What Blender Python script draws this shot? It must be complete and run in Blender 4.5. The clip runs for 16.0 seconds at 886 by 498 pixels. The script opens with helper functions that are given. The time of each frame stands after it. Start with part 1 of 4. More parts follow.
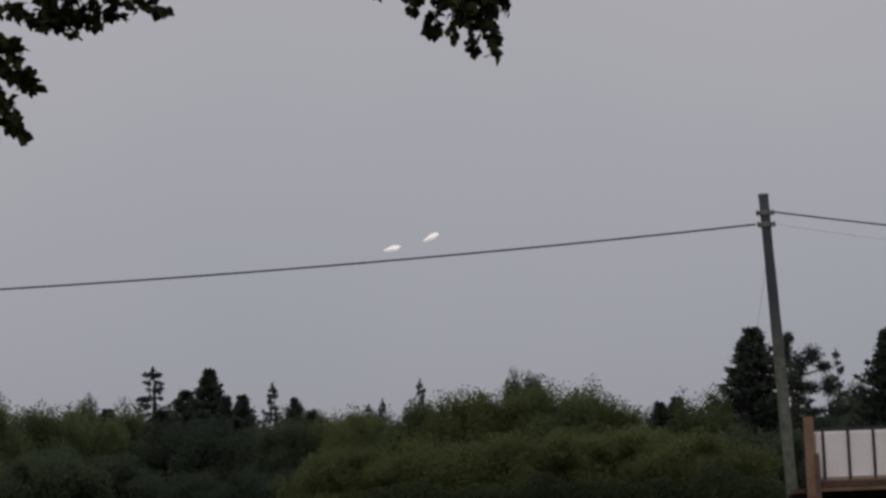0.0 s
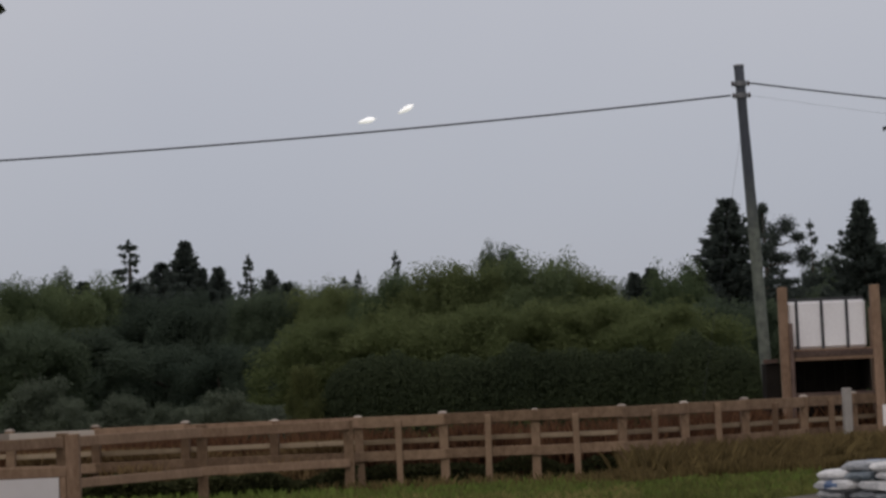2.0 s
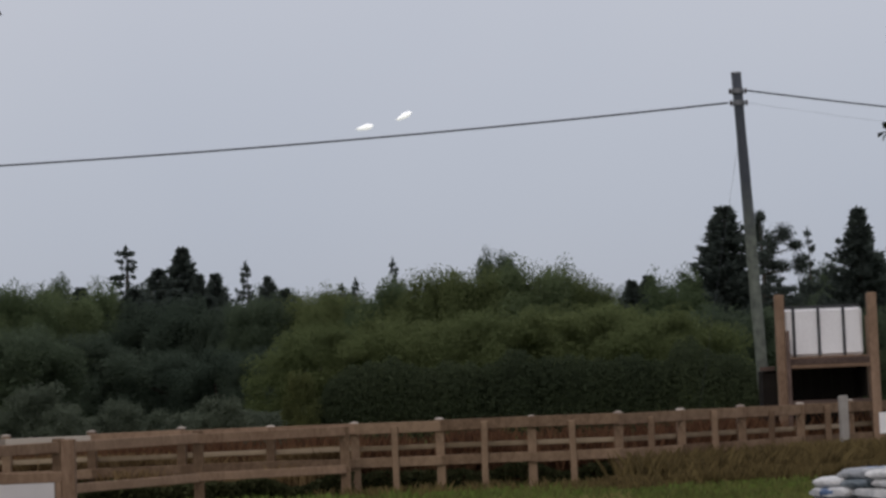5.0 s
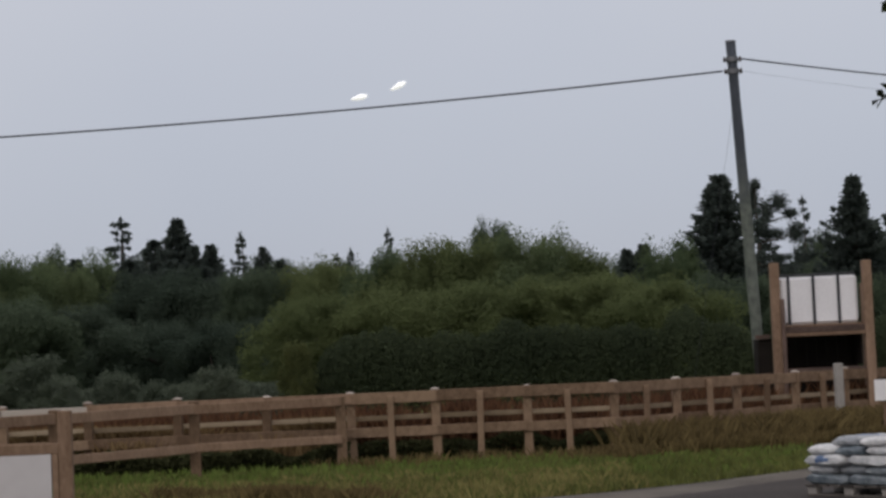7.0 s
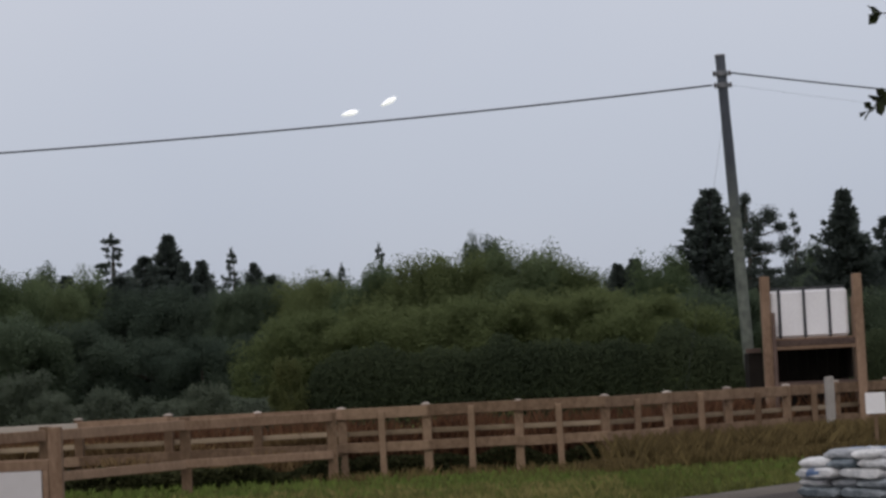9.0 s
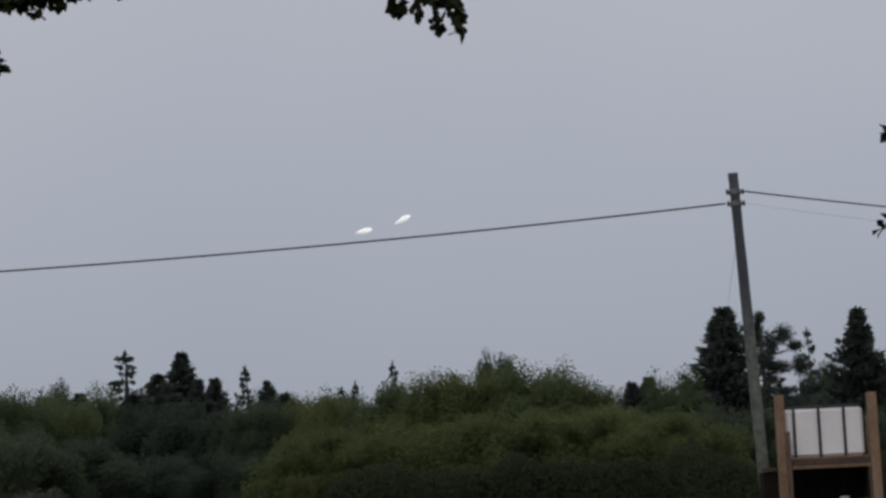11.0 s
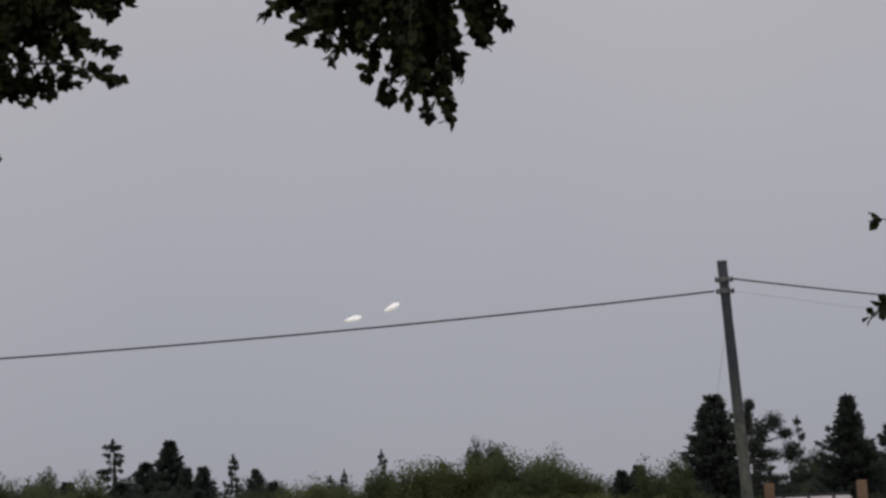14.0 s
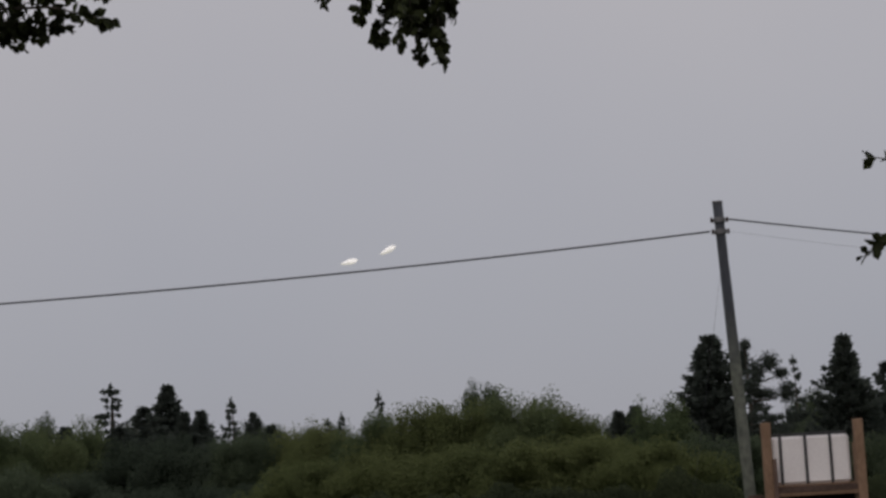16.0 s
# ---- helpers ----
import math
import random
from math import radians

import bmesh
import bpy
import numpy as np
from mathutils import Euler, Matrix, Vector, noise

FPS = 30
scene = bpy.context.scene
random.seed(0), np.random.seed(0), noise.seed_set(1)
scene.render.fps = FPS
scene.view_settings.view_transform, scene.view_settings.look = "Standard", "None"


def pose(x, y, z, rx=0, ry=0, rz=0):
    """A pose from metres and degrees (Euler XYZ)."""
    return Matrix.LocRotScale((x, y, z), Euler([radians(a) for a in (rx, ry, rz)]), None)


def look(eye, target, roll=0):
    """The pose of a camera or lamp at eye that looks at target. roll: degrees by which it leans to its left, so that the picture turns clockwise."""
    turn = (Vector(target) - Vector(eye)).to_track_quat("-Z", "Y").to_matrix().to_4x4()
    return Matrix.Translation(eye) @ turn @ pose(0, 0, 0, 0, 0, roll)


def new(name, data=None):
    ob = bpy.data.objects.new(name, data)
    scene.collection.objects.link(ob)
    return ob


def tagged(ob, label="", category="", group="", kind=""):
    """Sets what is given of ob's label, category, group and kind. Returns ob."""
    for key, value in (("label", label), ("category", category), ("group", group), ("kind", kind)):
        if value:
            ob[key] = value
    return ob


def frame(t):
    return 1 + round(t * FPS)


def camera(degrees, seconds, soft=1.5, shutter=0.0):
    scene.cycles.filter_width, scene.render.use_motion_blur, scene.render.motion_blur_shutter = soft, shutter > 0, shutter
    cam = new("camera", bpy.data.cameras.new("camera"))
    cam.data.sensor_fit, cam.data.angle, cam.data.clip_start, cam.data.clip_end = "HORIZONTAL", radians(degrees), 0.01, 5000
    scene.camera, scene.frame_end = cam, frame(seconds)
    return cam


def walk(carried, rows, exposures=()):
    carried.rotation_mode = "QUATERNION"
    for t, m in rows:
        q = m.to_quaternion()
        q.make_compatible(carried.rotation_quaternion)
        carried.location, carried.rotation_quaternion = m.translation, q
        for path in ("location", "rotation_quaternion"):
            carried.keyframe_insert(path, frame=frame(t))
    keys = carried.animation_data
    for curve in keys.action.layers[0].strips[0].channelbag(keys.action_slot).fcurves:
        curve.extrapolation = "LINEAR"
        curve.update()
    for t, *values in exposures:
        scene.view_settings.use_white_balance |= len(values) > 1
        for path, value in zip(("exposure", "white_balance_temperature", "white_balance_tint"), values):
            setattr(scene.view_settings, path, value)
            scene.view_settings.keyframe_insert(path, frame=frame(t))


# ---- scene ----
# ---- camera ----
EYE = Vector((0.0, 0.0, 1.7))
cam = camera(24.0, 16.0, soft=2.9)

# seconds, turn to the right, tilt upwards, lean of the picture (degrees)
TURNS = [
    (0, -0.718, 7.246, 2.173),
    (0.5, -0.688, 6.461, 2.212),
    (1, -0.581, 5.600, 2.312),
    (1.5, -0.291, 4.946, 2.478),
    (2, -0.172, 3.698, 2.377),
    (2.5, -0.265, 3.155, 2.518),
    (3, -0.444, 3.749, 2.313),
    (3.2, -0.421, 4.323, 2.035),
    (5.3, -0.087, 3.788, 2.228),
    (5.5, -0.168, 3.713, 2.223),
    (6, -0.031, 3.335, 2.229),
    (6.5, 0.030, 3.072, 2.345),
    (7, 0.000, 3.057, 2.500),
    (7.5, -0.100, 2.607, 2.611),
    (8, 0.030, 2.539, 2.633),
    (8.5, 0.205, 2.990, 2.700),
    (9, 0.263, 3.467, 2.735),
    (9.2, 0.266, 3.840, 2.735),
    (11.3, 0.026, 7.071, 2.634),
    (11.5, 0.052, 7.288, 2.637),
    (12, 0.285, 7.861, 2.497),
    (12.5, 0.370, 8.401, 2.463),
    (13, 0.201, 8.981, 2.621),
    (13.5, 0.213, 9.179, 2.753),
    (14, 0.447, 9.116, 2.721),
    (14.5, 0.513, 8.623, 2.934),
    (15, 0.406, 8.346, 3.013),
    (15.5, 0.369, 7.961, 3.010),
    (16, 0.481, 7.533, 3.146),
]


def stand_at(t):
    """The hand that holds it drifts a few centimetres."""
    k = max(0.0, min(1.0, (t - 2.0) / 9.0))
    return EYE + Vector((-0.030 * (1 - k) + 0.004 * math.sin(t * 1.7), 0.0, 0.022 * (1 - k) + 0.003 * math.sin(t * 1.1)))


def facing(t, turn, tilt, lean):
    a, b = radians(turn), radians(tilt)
    ahead = Vector((math.sin(a) * math.cos(b), math.cos(a) * math.cos(b), math.sin(b)))
    return look(stand_at(t), stand_at(t) + 50 * ahead, -lean)


walk(cam, [(t, facing(t, a, b, c)) for t, a, b, c in TURNS],
     exposures=[(0.0, -0.68, 6850, 13), (0.5, -0.67, 6830, 13), (1.0, -0.5, 6800, 12), (1.5, -0.42, 6750, 11), (2.0, -0.28, 6700, 11), (2.5, 0.0, 6650, 11), (3.2, -0.02, 6600, 10),
                (5.3, -0.17, 6500, 10), (5.5, -0.16, 6500, 10), (6.0, -0.17, 6530, 10), (6.5, -0.06, 6550, 10), (7.0, -0.07, 6550, 10), (7.5, 0.03, 6550, 10), (8.5, 0.06, 6500, 10), (9.0, -0.02, 6450, 10), (9.2, -0.04, 6450, 10), (11.3, -0.54, 6420, 9), (12.0, -0.61, 6420, 9), (13.0, -0.6, 6600, 11), (14.0, -0.58, 6800, 13), (16.0, -0.58, 6900, 13)])

# ---- overcast daylight ----
SUN_TILT, SUN_TURN = 40.0, 200.0
world = bpy.data.worlds.new("overcast_sky")
scene.world = world
world.use_nodes = True
wn, wl = world.node_tree.nodes, world.node_tree.links
wn.clear()
sky = wn.new("ShaderNodeTexSky")
sky.sky_type, sky.sun_disc = "NISHITA", False
sky.sun_elevation, sky.sun_rotation = radians(SUN_TILT), radians(SUN_TURN)
sky.air_density, sky.dust_density = 1.0, 4.0
sky_part = wn.new("ShaderNodeBackground")
sky_part.inputs["Strength"].default_value = 0.012
wl.new(sky.outputs["Color"], sky_part.inputs["Color"])
# the even grey layer of cloud, with faint soft unevenness
where = wn.new("ShaderNodeTexCoord")
cloud = wn.new("ShaderNodeTexNoise")
cloud.inputs["Scale"].default_value, cloud.inputs["Detail"].default_value = 3.0, 3.0
wl.new(where.outputs["Generated"], cloud.inputs["Vector"])
tone = wn.new("ShaderNodeValToRGB")
tone.color_ramp.elements[0].position, tone.color_ramp.elements[1].position = 0.3, 0.7
tone.color_ramp.elements[0].color = (0.955, 0.965, 0.98, 1)
tone.color_ramp.elements[1].color = (1.045, 1.035, 1.02, 1)
wl.new(cloud.outputs["Fac"], tone.inputs["Fac"])
cloud_part = wn.new("ShaderNodeBackground")
split = wn.new("ShaderNodeSeparateXYZ")
wl.new(where.outputs["Generated"], split.inputs[0])
rise = wn.new("ShaderNodeMapRange")
rise.inputs["From Min"].default_value, rise.inputs["From Max"].default_value = 0.0, 1.0
rise.inputs["To Min"].default_value, rise.inputs["To Max"].default_value = 0.86, 1.75
wl.new(split.outputs["Z"], rise.inputs["Value"])
wl.new(rise.outputs["Result"], cloud_part.inputs["Strength"])
height = wn.new("ShaderNodeValToRGB")
height.color_ramp.elements[0].position, height.color_ramp.elements[1].position = 0.08, 0.30
height.color_ramp.elements[0].color = (0.500, 0.534, 0.622, 1)
height.color_ramp.elements[1].color = (0.556, 0.558, 0.602, 1)
wl.new(split.outputs["Z"], height.inputs["Fac"])
veil = wn.new("ShaderNodeMix")
veil.data_type, veil.blend_type = "RGBA", "MULTIPLY"
veil.inputs[0].default_value = 1.0
wl.new(height.outputs["Color"], veil.inputs[6])
wl.new(tone.outputs["Color"], veil.inputs[7])
wl.new(veil.outputs[2], cloud_part.inputs["Color"])
both = wn.new("ShaderNodeAddShader")
wl.new(sky_part.outputs[0], both.inputs[0])
wl.new(cloud_part.outputs[0], both.inputs[1])
wout = wn.new("ShaderNodeOutputWorld")
wl.new(both.outputs[0], wout.inputs["Surface"])

sun = new("sun", bpy.data.lights.new("sun", "SUN"))
sun.data.energy, sun.data.angle, sun.data.color = 0.5, radians(25), (1.0, 0.96, 0.9)
sa, sb = radians(SUN_TURN), radians(SUN_TILT)
sun_from = Vector((math.sin(sa) * math.cos(sb), math.cos(sa) * math.cos(sb), math.sin(sb)))
sun.matrix_basis = look(sun_from * 60, (0, 0, 0))


# ---- materials ----
def material(name, dark, light, rough=0.8, scale=4.0, fine=40.0, bump=0.3, stretch=(1, 1, 1), per="none", spread=0.25, metal=0.0, thin=0.0, shine=0.5):
    """Two scales of unevenness between two colours; per: 'object' or 'island' varies whole pieces."""
    m = bpy.data.materials.new(name)
    m.use_nodes = True
    n, l = m.node_tree.nodes, m.node_tree.links
    p = n["Principled BSDF"]
    p.inputs["Roughness"].default_value, p.inputs["Metallic"].default_value = rough, metal
    p.inputs["Specular IOR Level"].default_value = shine
    co = n.new("ShaderNodeTexCoord")
    mp = n.new("ShaderNodeMapping")
    mp.inputs["Scale"].default_value = stretch
    l.new(co.outputs["Object"], mp.inputs["Vector"])
    big, small = n.new("ShaderNodeTexNoise"), n.new("ShaderNodeTexNoise")
    big.inputs["Scale"].default_value, big.inputs["Detail"].default_value = scale, 4.0
    small.inputs["Scale"].default_value, small.inputs["Detail"].default_value = fine, 5.0
    for k in (big, small):
        l.new(mp.outputs["Vector"], k.inputs["Vector"])
    mix = n.new("ShaderNodeMath")
    mix.operation = "MULTIPLY_ADD"
    mix.inputs[1].default_value = 0.55
    l.new(big.outputs["Fac"], mix.inputs[0])
    half = n.new("ShaderNodeMath")
    half.operation = "MULTIPLY"
    half.inputs[1].default_value = 0.45
    l.new(small.outputs["Fac"], half.inputs[0])
    l.new(half.outputs[0], mix.inputs[2])
    value = mix.outputs[0]
    if per != "none":
        src = n.new("ShaderNodeObjectInfo" if per == "object" else "ShaderNodeNewGeometry")
        rnd = src.outputs["Random"] if per == "object" else src.outputs["Random Per Island"]
        sh = n.new("ShaderNodeMath")
        sh.operation = "MULTIPLY_ADD"
        sh.inputs[1].default_value, sh.inputs[2].default_value = spread, -spread / 2
        l.new(rnd, sh.inputs[0])
        ad = n.new("ShaderNodeMath")
        l.new(value, ad.inputs[0])
        l.new(sh.outputs[0], ad.inputs[1])
        value = ad.outputs[0]
    ramp = n.new("ShaderNodeValToRGB")
    ramp.color_ramp.elements[0].position, ramp.color_ramp.elements[1].position = 0.3, 0.7
    ramp.color_ramp.elements[0].color, ramp.color_ramp.elements[1].color = (*dark, 1), (*light, 1)
    l.new(value, ramp.inputs["Fac"])
    l.new(ramp.outputs["Color"], p.inputs["Base Color"])
    if bump:
        b = n.new("ShaderNodeBump")
        b.inputs["Strength"].default_value, b.inputs["Distance"].default_value = bump, 0.02
        l.new(small.outputs["Fac"], b.inputs["Height"])
        l.new(b.outputs["Normal"], p.inputs["Normal"])
    if thin:
        tr, ms = n.new("ShaderNodeBsdfTranslucent"), n.new("ShaderNodeMixShader")
        l.new(ramp.outputs["Color"], tr.inputs["Color"])
        ms.inputs["Fac"].default_value = thin
        out = n["Material Output"]
        l.new(p.outputs[0], ms.inputs[1])
        l.new(tr.outputs[0], ms.inputs[2])
        l.new(ms.outputs[0], out.inputs["Surface"])
    return m


M_GRASS = material("meadow_grass", (0.065, 0.072, 0.018), (0.135, 0.155, 0.038), 0.9, 0.35, 14.0, 0.8, shine=0.1)
M_BLADE = material("olive_grass_blades", (0.066, 0.074, 0.020), (0.135, 0.140, 0.040), 0.8, 0.5, 6.0, 0.0, per="island", spread=0.35, shine=0.15)
M_STRAW = material("straw_grass_blades", (0.135, 0.114, 0.042), (0.240, 0.208, 0.080), 0.85, 0.5, 6.0, 0.0, per="island", spread=0.35, shine=0.1)
M_LAWN = material("green_grass_blades", (0.074, 0.104, 0.022), (0.143, 0.188, 0.043), 0.8, 0.4, 6.0, 0.0, per="island", spread=0.35, shine=0.15)
M_WEED = material("olive_brown_weeds", (0.078, 0.056, 0.024), (0.160, 0.118, 0.051), 0.9, 0.6, 6.0, 0.0, per="island", spread=0.4, shine=0.1)
M_BRACKEN = material("dead_bracken", (0.062, 0.028, 0.016), (0.150, 0.076, 0.040), 0.9, 0.6, 6.0, 0.0, per="island", spread=0.4, shine=0.1)
M_DRY = material("dry_weeds", (0.105, 0.064, 0.028), (0.245, 0.165, 0.080), 0.9, 0.6, 6.0, 0.0, per="island", spread=0.4, shine=0.1)
M_GRIT = material("pale_road_grit", (0.058, 0.049, 0.041), (0.165, 0.143, 0.120), 0.95, 1.1, 45.0, 0.7, shine=0.15)
M_ROAD = material("worn_asphalt", (0.022, 0.018, 0.016), (0.070, 0.058, 0.051), 0.95, 0.45, 30.0, 0.5, shine=0.2)
M_TIMBER = material("weathered_timber", (0.104, 0.064, 0.039), (0.248, 0.165, 0.108), 0.85, 2.6, 22.0, 0.4, stretch=(1, 1, 0.6), per="object", spread=0.34, shine=0.2)
M_STOUT = material("brown_sawn_timber", (0.14, 0.085, 0.054), (0.30, 0.197, 0.135), 0.85, 2.2, 22.0, 0.4, stretch=(1, 1, 0.5), per="object", spread=0.2, shine=0.2)
M_RAIL = material("pale_worn_rail", (0.18, 0.132, 0.085), (0.34, 0.262, 0.180), 0.85, 3.0, 40.0, 0.3, per="object", spread=0.4, shine=0.2)
# brown darkened to hold the shade beneath the tank and platform
M_BEAM = material("shade_dark_timber", (0.060, 0.040, 0.033), (0.150, 0.100, 0.082), 0.85, 2.2, 22.0, 0.4, per="object", spread=0.2, shine=0.2)
M_CUT = material("pale_cut_timber", (0.21, 0.172, 0.145), (0.41, 0.355, 0.31), 0.85, 3.0, 40.0, 0.3, per="object", spread=0.5, shine=0.2)
M_POLE = material("grey_pole_timber", (0.029, 0.034, 0.044), (0.096, 0.103, 0.120), 0.9, 0.8, 30.0, 0.5, stretch=(2, 2, 0.12), shine=0.2)
M_GREYPOST = material("grey_weathered_post", (0.20, 0.178, 0.16), (0.35, 0.32, 0.29), 0.85, 3.0, 30.0, 0.3)
M_CABLE = material("black_cable", (0.028, 0.031, 0.038), (0.056, 0.061, 0.072), 0.6, 5.0, 30.0, 0.0)
M_METAL = material("galvanised_fitting", (0.10, 0.10, 0.105), (0.2, 0.2, 0.21), 0.5, 8.0, 60.0, 0.2, metal=0.7)
M_CERAMIC = material("brown_insulator", (0.03, 0.018, 0.014), (0.06, 0.035, 0.028), 0.25, 8.0, 40.0, 0.0)
M_WHITE = material("white_sheet", (0.72, 0.68, 0.69), (0.86, 0.83, 0.83), 0.5, 1.5, 18.0, 0.02)
M_BOARD = material("greyed_white_board", (0.49, 0.45, 0.45), (0.56, 0.52, 0.52), 0.6, 1.2, 5.0, 0.0)
M_DARKBAR = material("dark_bar", (0.02, 0.02, 0.024), (0.05, 0.05, 0.055), 0.5, 6.0, 40.0, 0.1)
# near-black base colour with almost no specular, for all boards under the platform
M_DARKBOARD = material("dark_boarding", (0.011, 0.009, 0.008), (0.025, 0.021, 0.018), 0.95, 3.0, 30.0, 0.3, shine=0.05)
M_SACK = material("white_plastic_sack", (0.20, 0.208, 0.22), (0.62, 0.60, 0.585), 0.4, 5.0, 25.0, 0.5, per="object", spread=0.45)
# grey-blue copy of the white sack, with the lower pile's shade in its colour
M_SACKSHADE = material("shaded_plastic_sack", (0.07, 0.09, 0.105), (0.33, 0.35, 0.365), 0.4, 5.0, 25.0, 0.5, per="object", spread=0.4)
M_SACKBLUE = material("blue_sack_print", (0.03, 0.06, 0.14), (0.10, 0.16, 0.28), 0.35, 4.0, 25.0, 0.3)
M_PALLET = material("pallet_wood", (0.05, 0.043, 0.038), (0.15, 0.132, 0.115), 0.9, 4.0, 30.0, 0.4, per="object", spread=0.3, shine=0.2)
M_BARK = material("rough_bark", (0.03, 0.024, 0.018), (0.09, 0.075, 0.06), 0.95, 3.0, 24.0, 0.8, stretch=(2, 2, 0.4))
M_LEAF = material("near_oak_leaf", (0.012, 0.016, 0.005), (0.034, 0.044, 0.013), 0.7, 3.0, 12.0, 0.0, per="island", spread=0.5, thin=0.06, shine=0.2)
# needle green paled and greyed, so distance haze is part of the colour
M_FIR = material("hazed_fir_needles", (0.042, 0.053, 0.048), (0.078, 0.094, 0.080), 0.9, 0.6, 5.0, 0.0, per="island", spread=0.25, thin=0.3, shine=0.1)
M_CANOPY = material("olive_canopy", (0.100, 0.124, 0.054), (0.142, 0.165, 0.070), 0.9, 0.5, 3.0, 0.0, per="object", spread=0.3, thin=0.5, shine=0.05)
M_GREEN = material("green_canopy", (0.092, 0.124, 0.064), (0.154, 0.186, 0.092), 0.9, 0.5, 3.0, 0.0, per="object", spread=0.3, thin=0.5, shine=0.05)
M_HEDGE = material("dark_hedge", (0.042, 0.054, 0.031), (0.072, 0.088, 0.046), 0.9, 0.5, 4.0, 0.0, per="object", spread=0.25, thin=0.5, shine=0.05)
M_WOOD = material("dark_wood_edge", (0.072, 0.096, 0.062), (0.110, 0.138, 0.086), 0.9, 0.5, 4.0, 0.0, per="object", spread=0.3, thin=0.5, shine=0.05)
# leaf colour kept dark to stand for the shade under the lower rails
M_BRAMBLE = material("shade_dark_bramble", (0.030, 0.034, 0.014), (0.062, 0.064, 0.028), 0.9, 0.8, 5.0, 0.0, per="island", spread=0.4, thin=0.3, shine=0.1)
M_YEW = material("dark_evergreen", (0.052, 0.070, 0.052), (0.084, 0.107, 0.076), 0.9, 0.5, 4.0, 0.0, per="object", spread=0.3, thin=0.5, shine=0.05)
M_BUSH = material("grey_green_bush", (0.074, 0.090, 0.064), (0.122, 0.140, 0.100), 0.9, 0.9, 5.0, 0.0, per="object", spread=0.3, thin=0.45, shine=0.05)
M_YELLOW = material("yellowing_bush", (0.090, 0.100, 0.042), (0.145, 0.146, 0.055), 0.9, 0.9, 5.0, 0.0, per="object", spread=0.3, thin=0.45, shine=0.05)


def algae(m, low, high, dark, light):
    """Pale green-grey algae on the lower shaft, fading with a ragged edge."""
    n, l = m.node_tree.nodes, m.node_tree.links
    co, cut, fray = n.new("ShaderNodeTexCoord"), n.new("ShaderNodeSeparateXYZ"), n.new("ShaderNodeTexNoise")
    l.new(co.outputs["Object"], cut.inputs[0])
    l.new(co.outputs["Object"], fray.inputs["Vector"])
    fray.inputs["Scale"].default_value = 2.2
    add = n.new("ShaderNodeMath")
    add.operation = "MULTIPLY_ADD"
    add.inputs[1].default_value = 1.6
    l.new(fray.outputs["Fac"], add.inputs[0])
    l.new(cut.outputs["Z"], add.inputs[2])
    grade = n.new("ShaderNodeMapRange")
    grade.inputs["From Min"].default_value, grade.inputs["From Max"].default_value = low + 0.8, high + 0.8
    grade.inputs["To Min"].default_value, grade.inputs["To Max"].default_value = 0.85, 0.0
    l.new(add.outputs[0], grade.inputs["Value"])
    patch = n.new("ShaderNodeTexNoise")
    patch.inputs["Scale"].default_value, patch.inputs["Detail"].default_value = 7.0, 5.0
    l.new(co.outputs["Object"], patch.inputs["Vector"])
    tint = n.new("ShaderNodeValToRGB")
    tint.color_ramp.elements[0].position, tint.color_ramp.elements[1].position = 0.3, 0.7
    tint.color_ramp.elements[0].color, tint.color_ramp.elements[1].color = (*dark, 1), (*light, 1)
    l.new(patch.outputs["Fac"], tint.inputs["Fac"])
    base = n["Principled BSDF"].inputs["Base Color"]
    old = base.links[0].from_socket
    mix = n.new("ShaderNodeMix")
    mix.data_type = "RGBA"
    l.new(grade.outputs["Result"], mix.inputs[0])
    l.new(old, mix.inputs[6])
    l.new(tint.outputs["Color"], mix.inputs[7])
    l.new(mix.outputs[2], base)


algae(M_POLE, 4.4, 5.6, (0.085, 0.095, 0.080), (0.185, 0.200, 0.165))

M_GLOW = bpy.data.materials.new("white_glow")
M_GLOW.use_nodes = True
gp = M_GLOW.node_tree.nodes["Principled BSDF"]
gp.inputs["Base Color"].default_value = (0.9, 0.9, 0.9, 1)
gp.inputs["Emission Color"].default_value = (1.0, 1.0, 1.0, 1)
gp.inputs["Emission Strength"].default_value = 0.6


# ---- mesh helpers ----
def bm_mesh(name, bm, mat):
    me = bpy.data.meshes.new(name)
    bm.to_mesh(me)
    bm.free()
    me.materials.append(mat)
    return me


def np_mesh(name, verts, faces, mat, smooth=False):
    me = bpy.data.meshes.new(name)
    me.from_pydata([tuple(v) for v in verts], [], [tuple(f) for f in faces])
    me.materials.append(mat)
    if smooth:
        me.polygons.foreach_set("use_smooth", [True] * len(me.polygons))
    me.update()
    return me


def child(name, me, parent, m=None, label=""):
    ob = new(name, me)
    ob.parent = parent
    if m is not None:
        ob.matrix_basis = m
    if label:
        ob["label"] = label
    return ob


def part(name, bm, mat, parent, label="", m=None):
    return child(name, bm_mesh(name, bm, mat), parent, m, label)


def thing(name, x, y, z, label, category, group="", turn=0.0, kind=""):
    ob = new(name, None)
    ob.empty_display_size = 0.1
    ob.matrix_basis = pose(x, y, z, 0, 0, turn)
    return tagged(ob, label, category, group, kind)


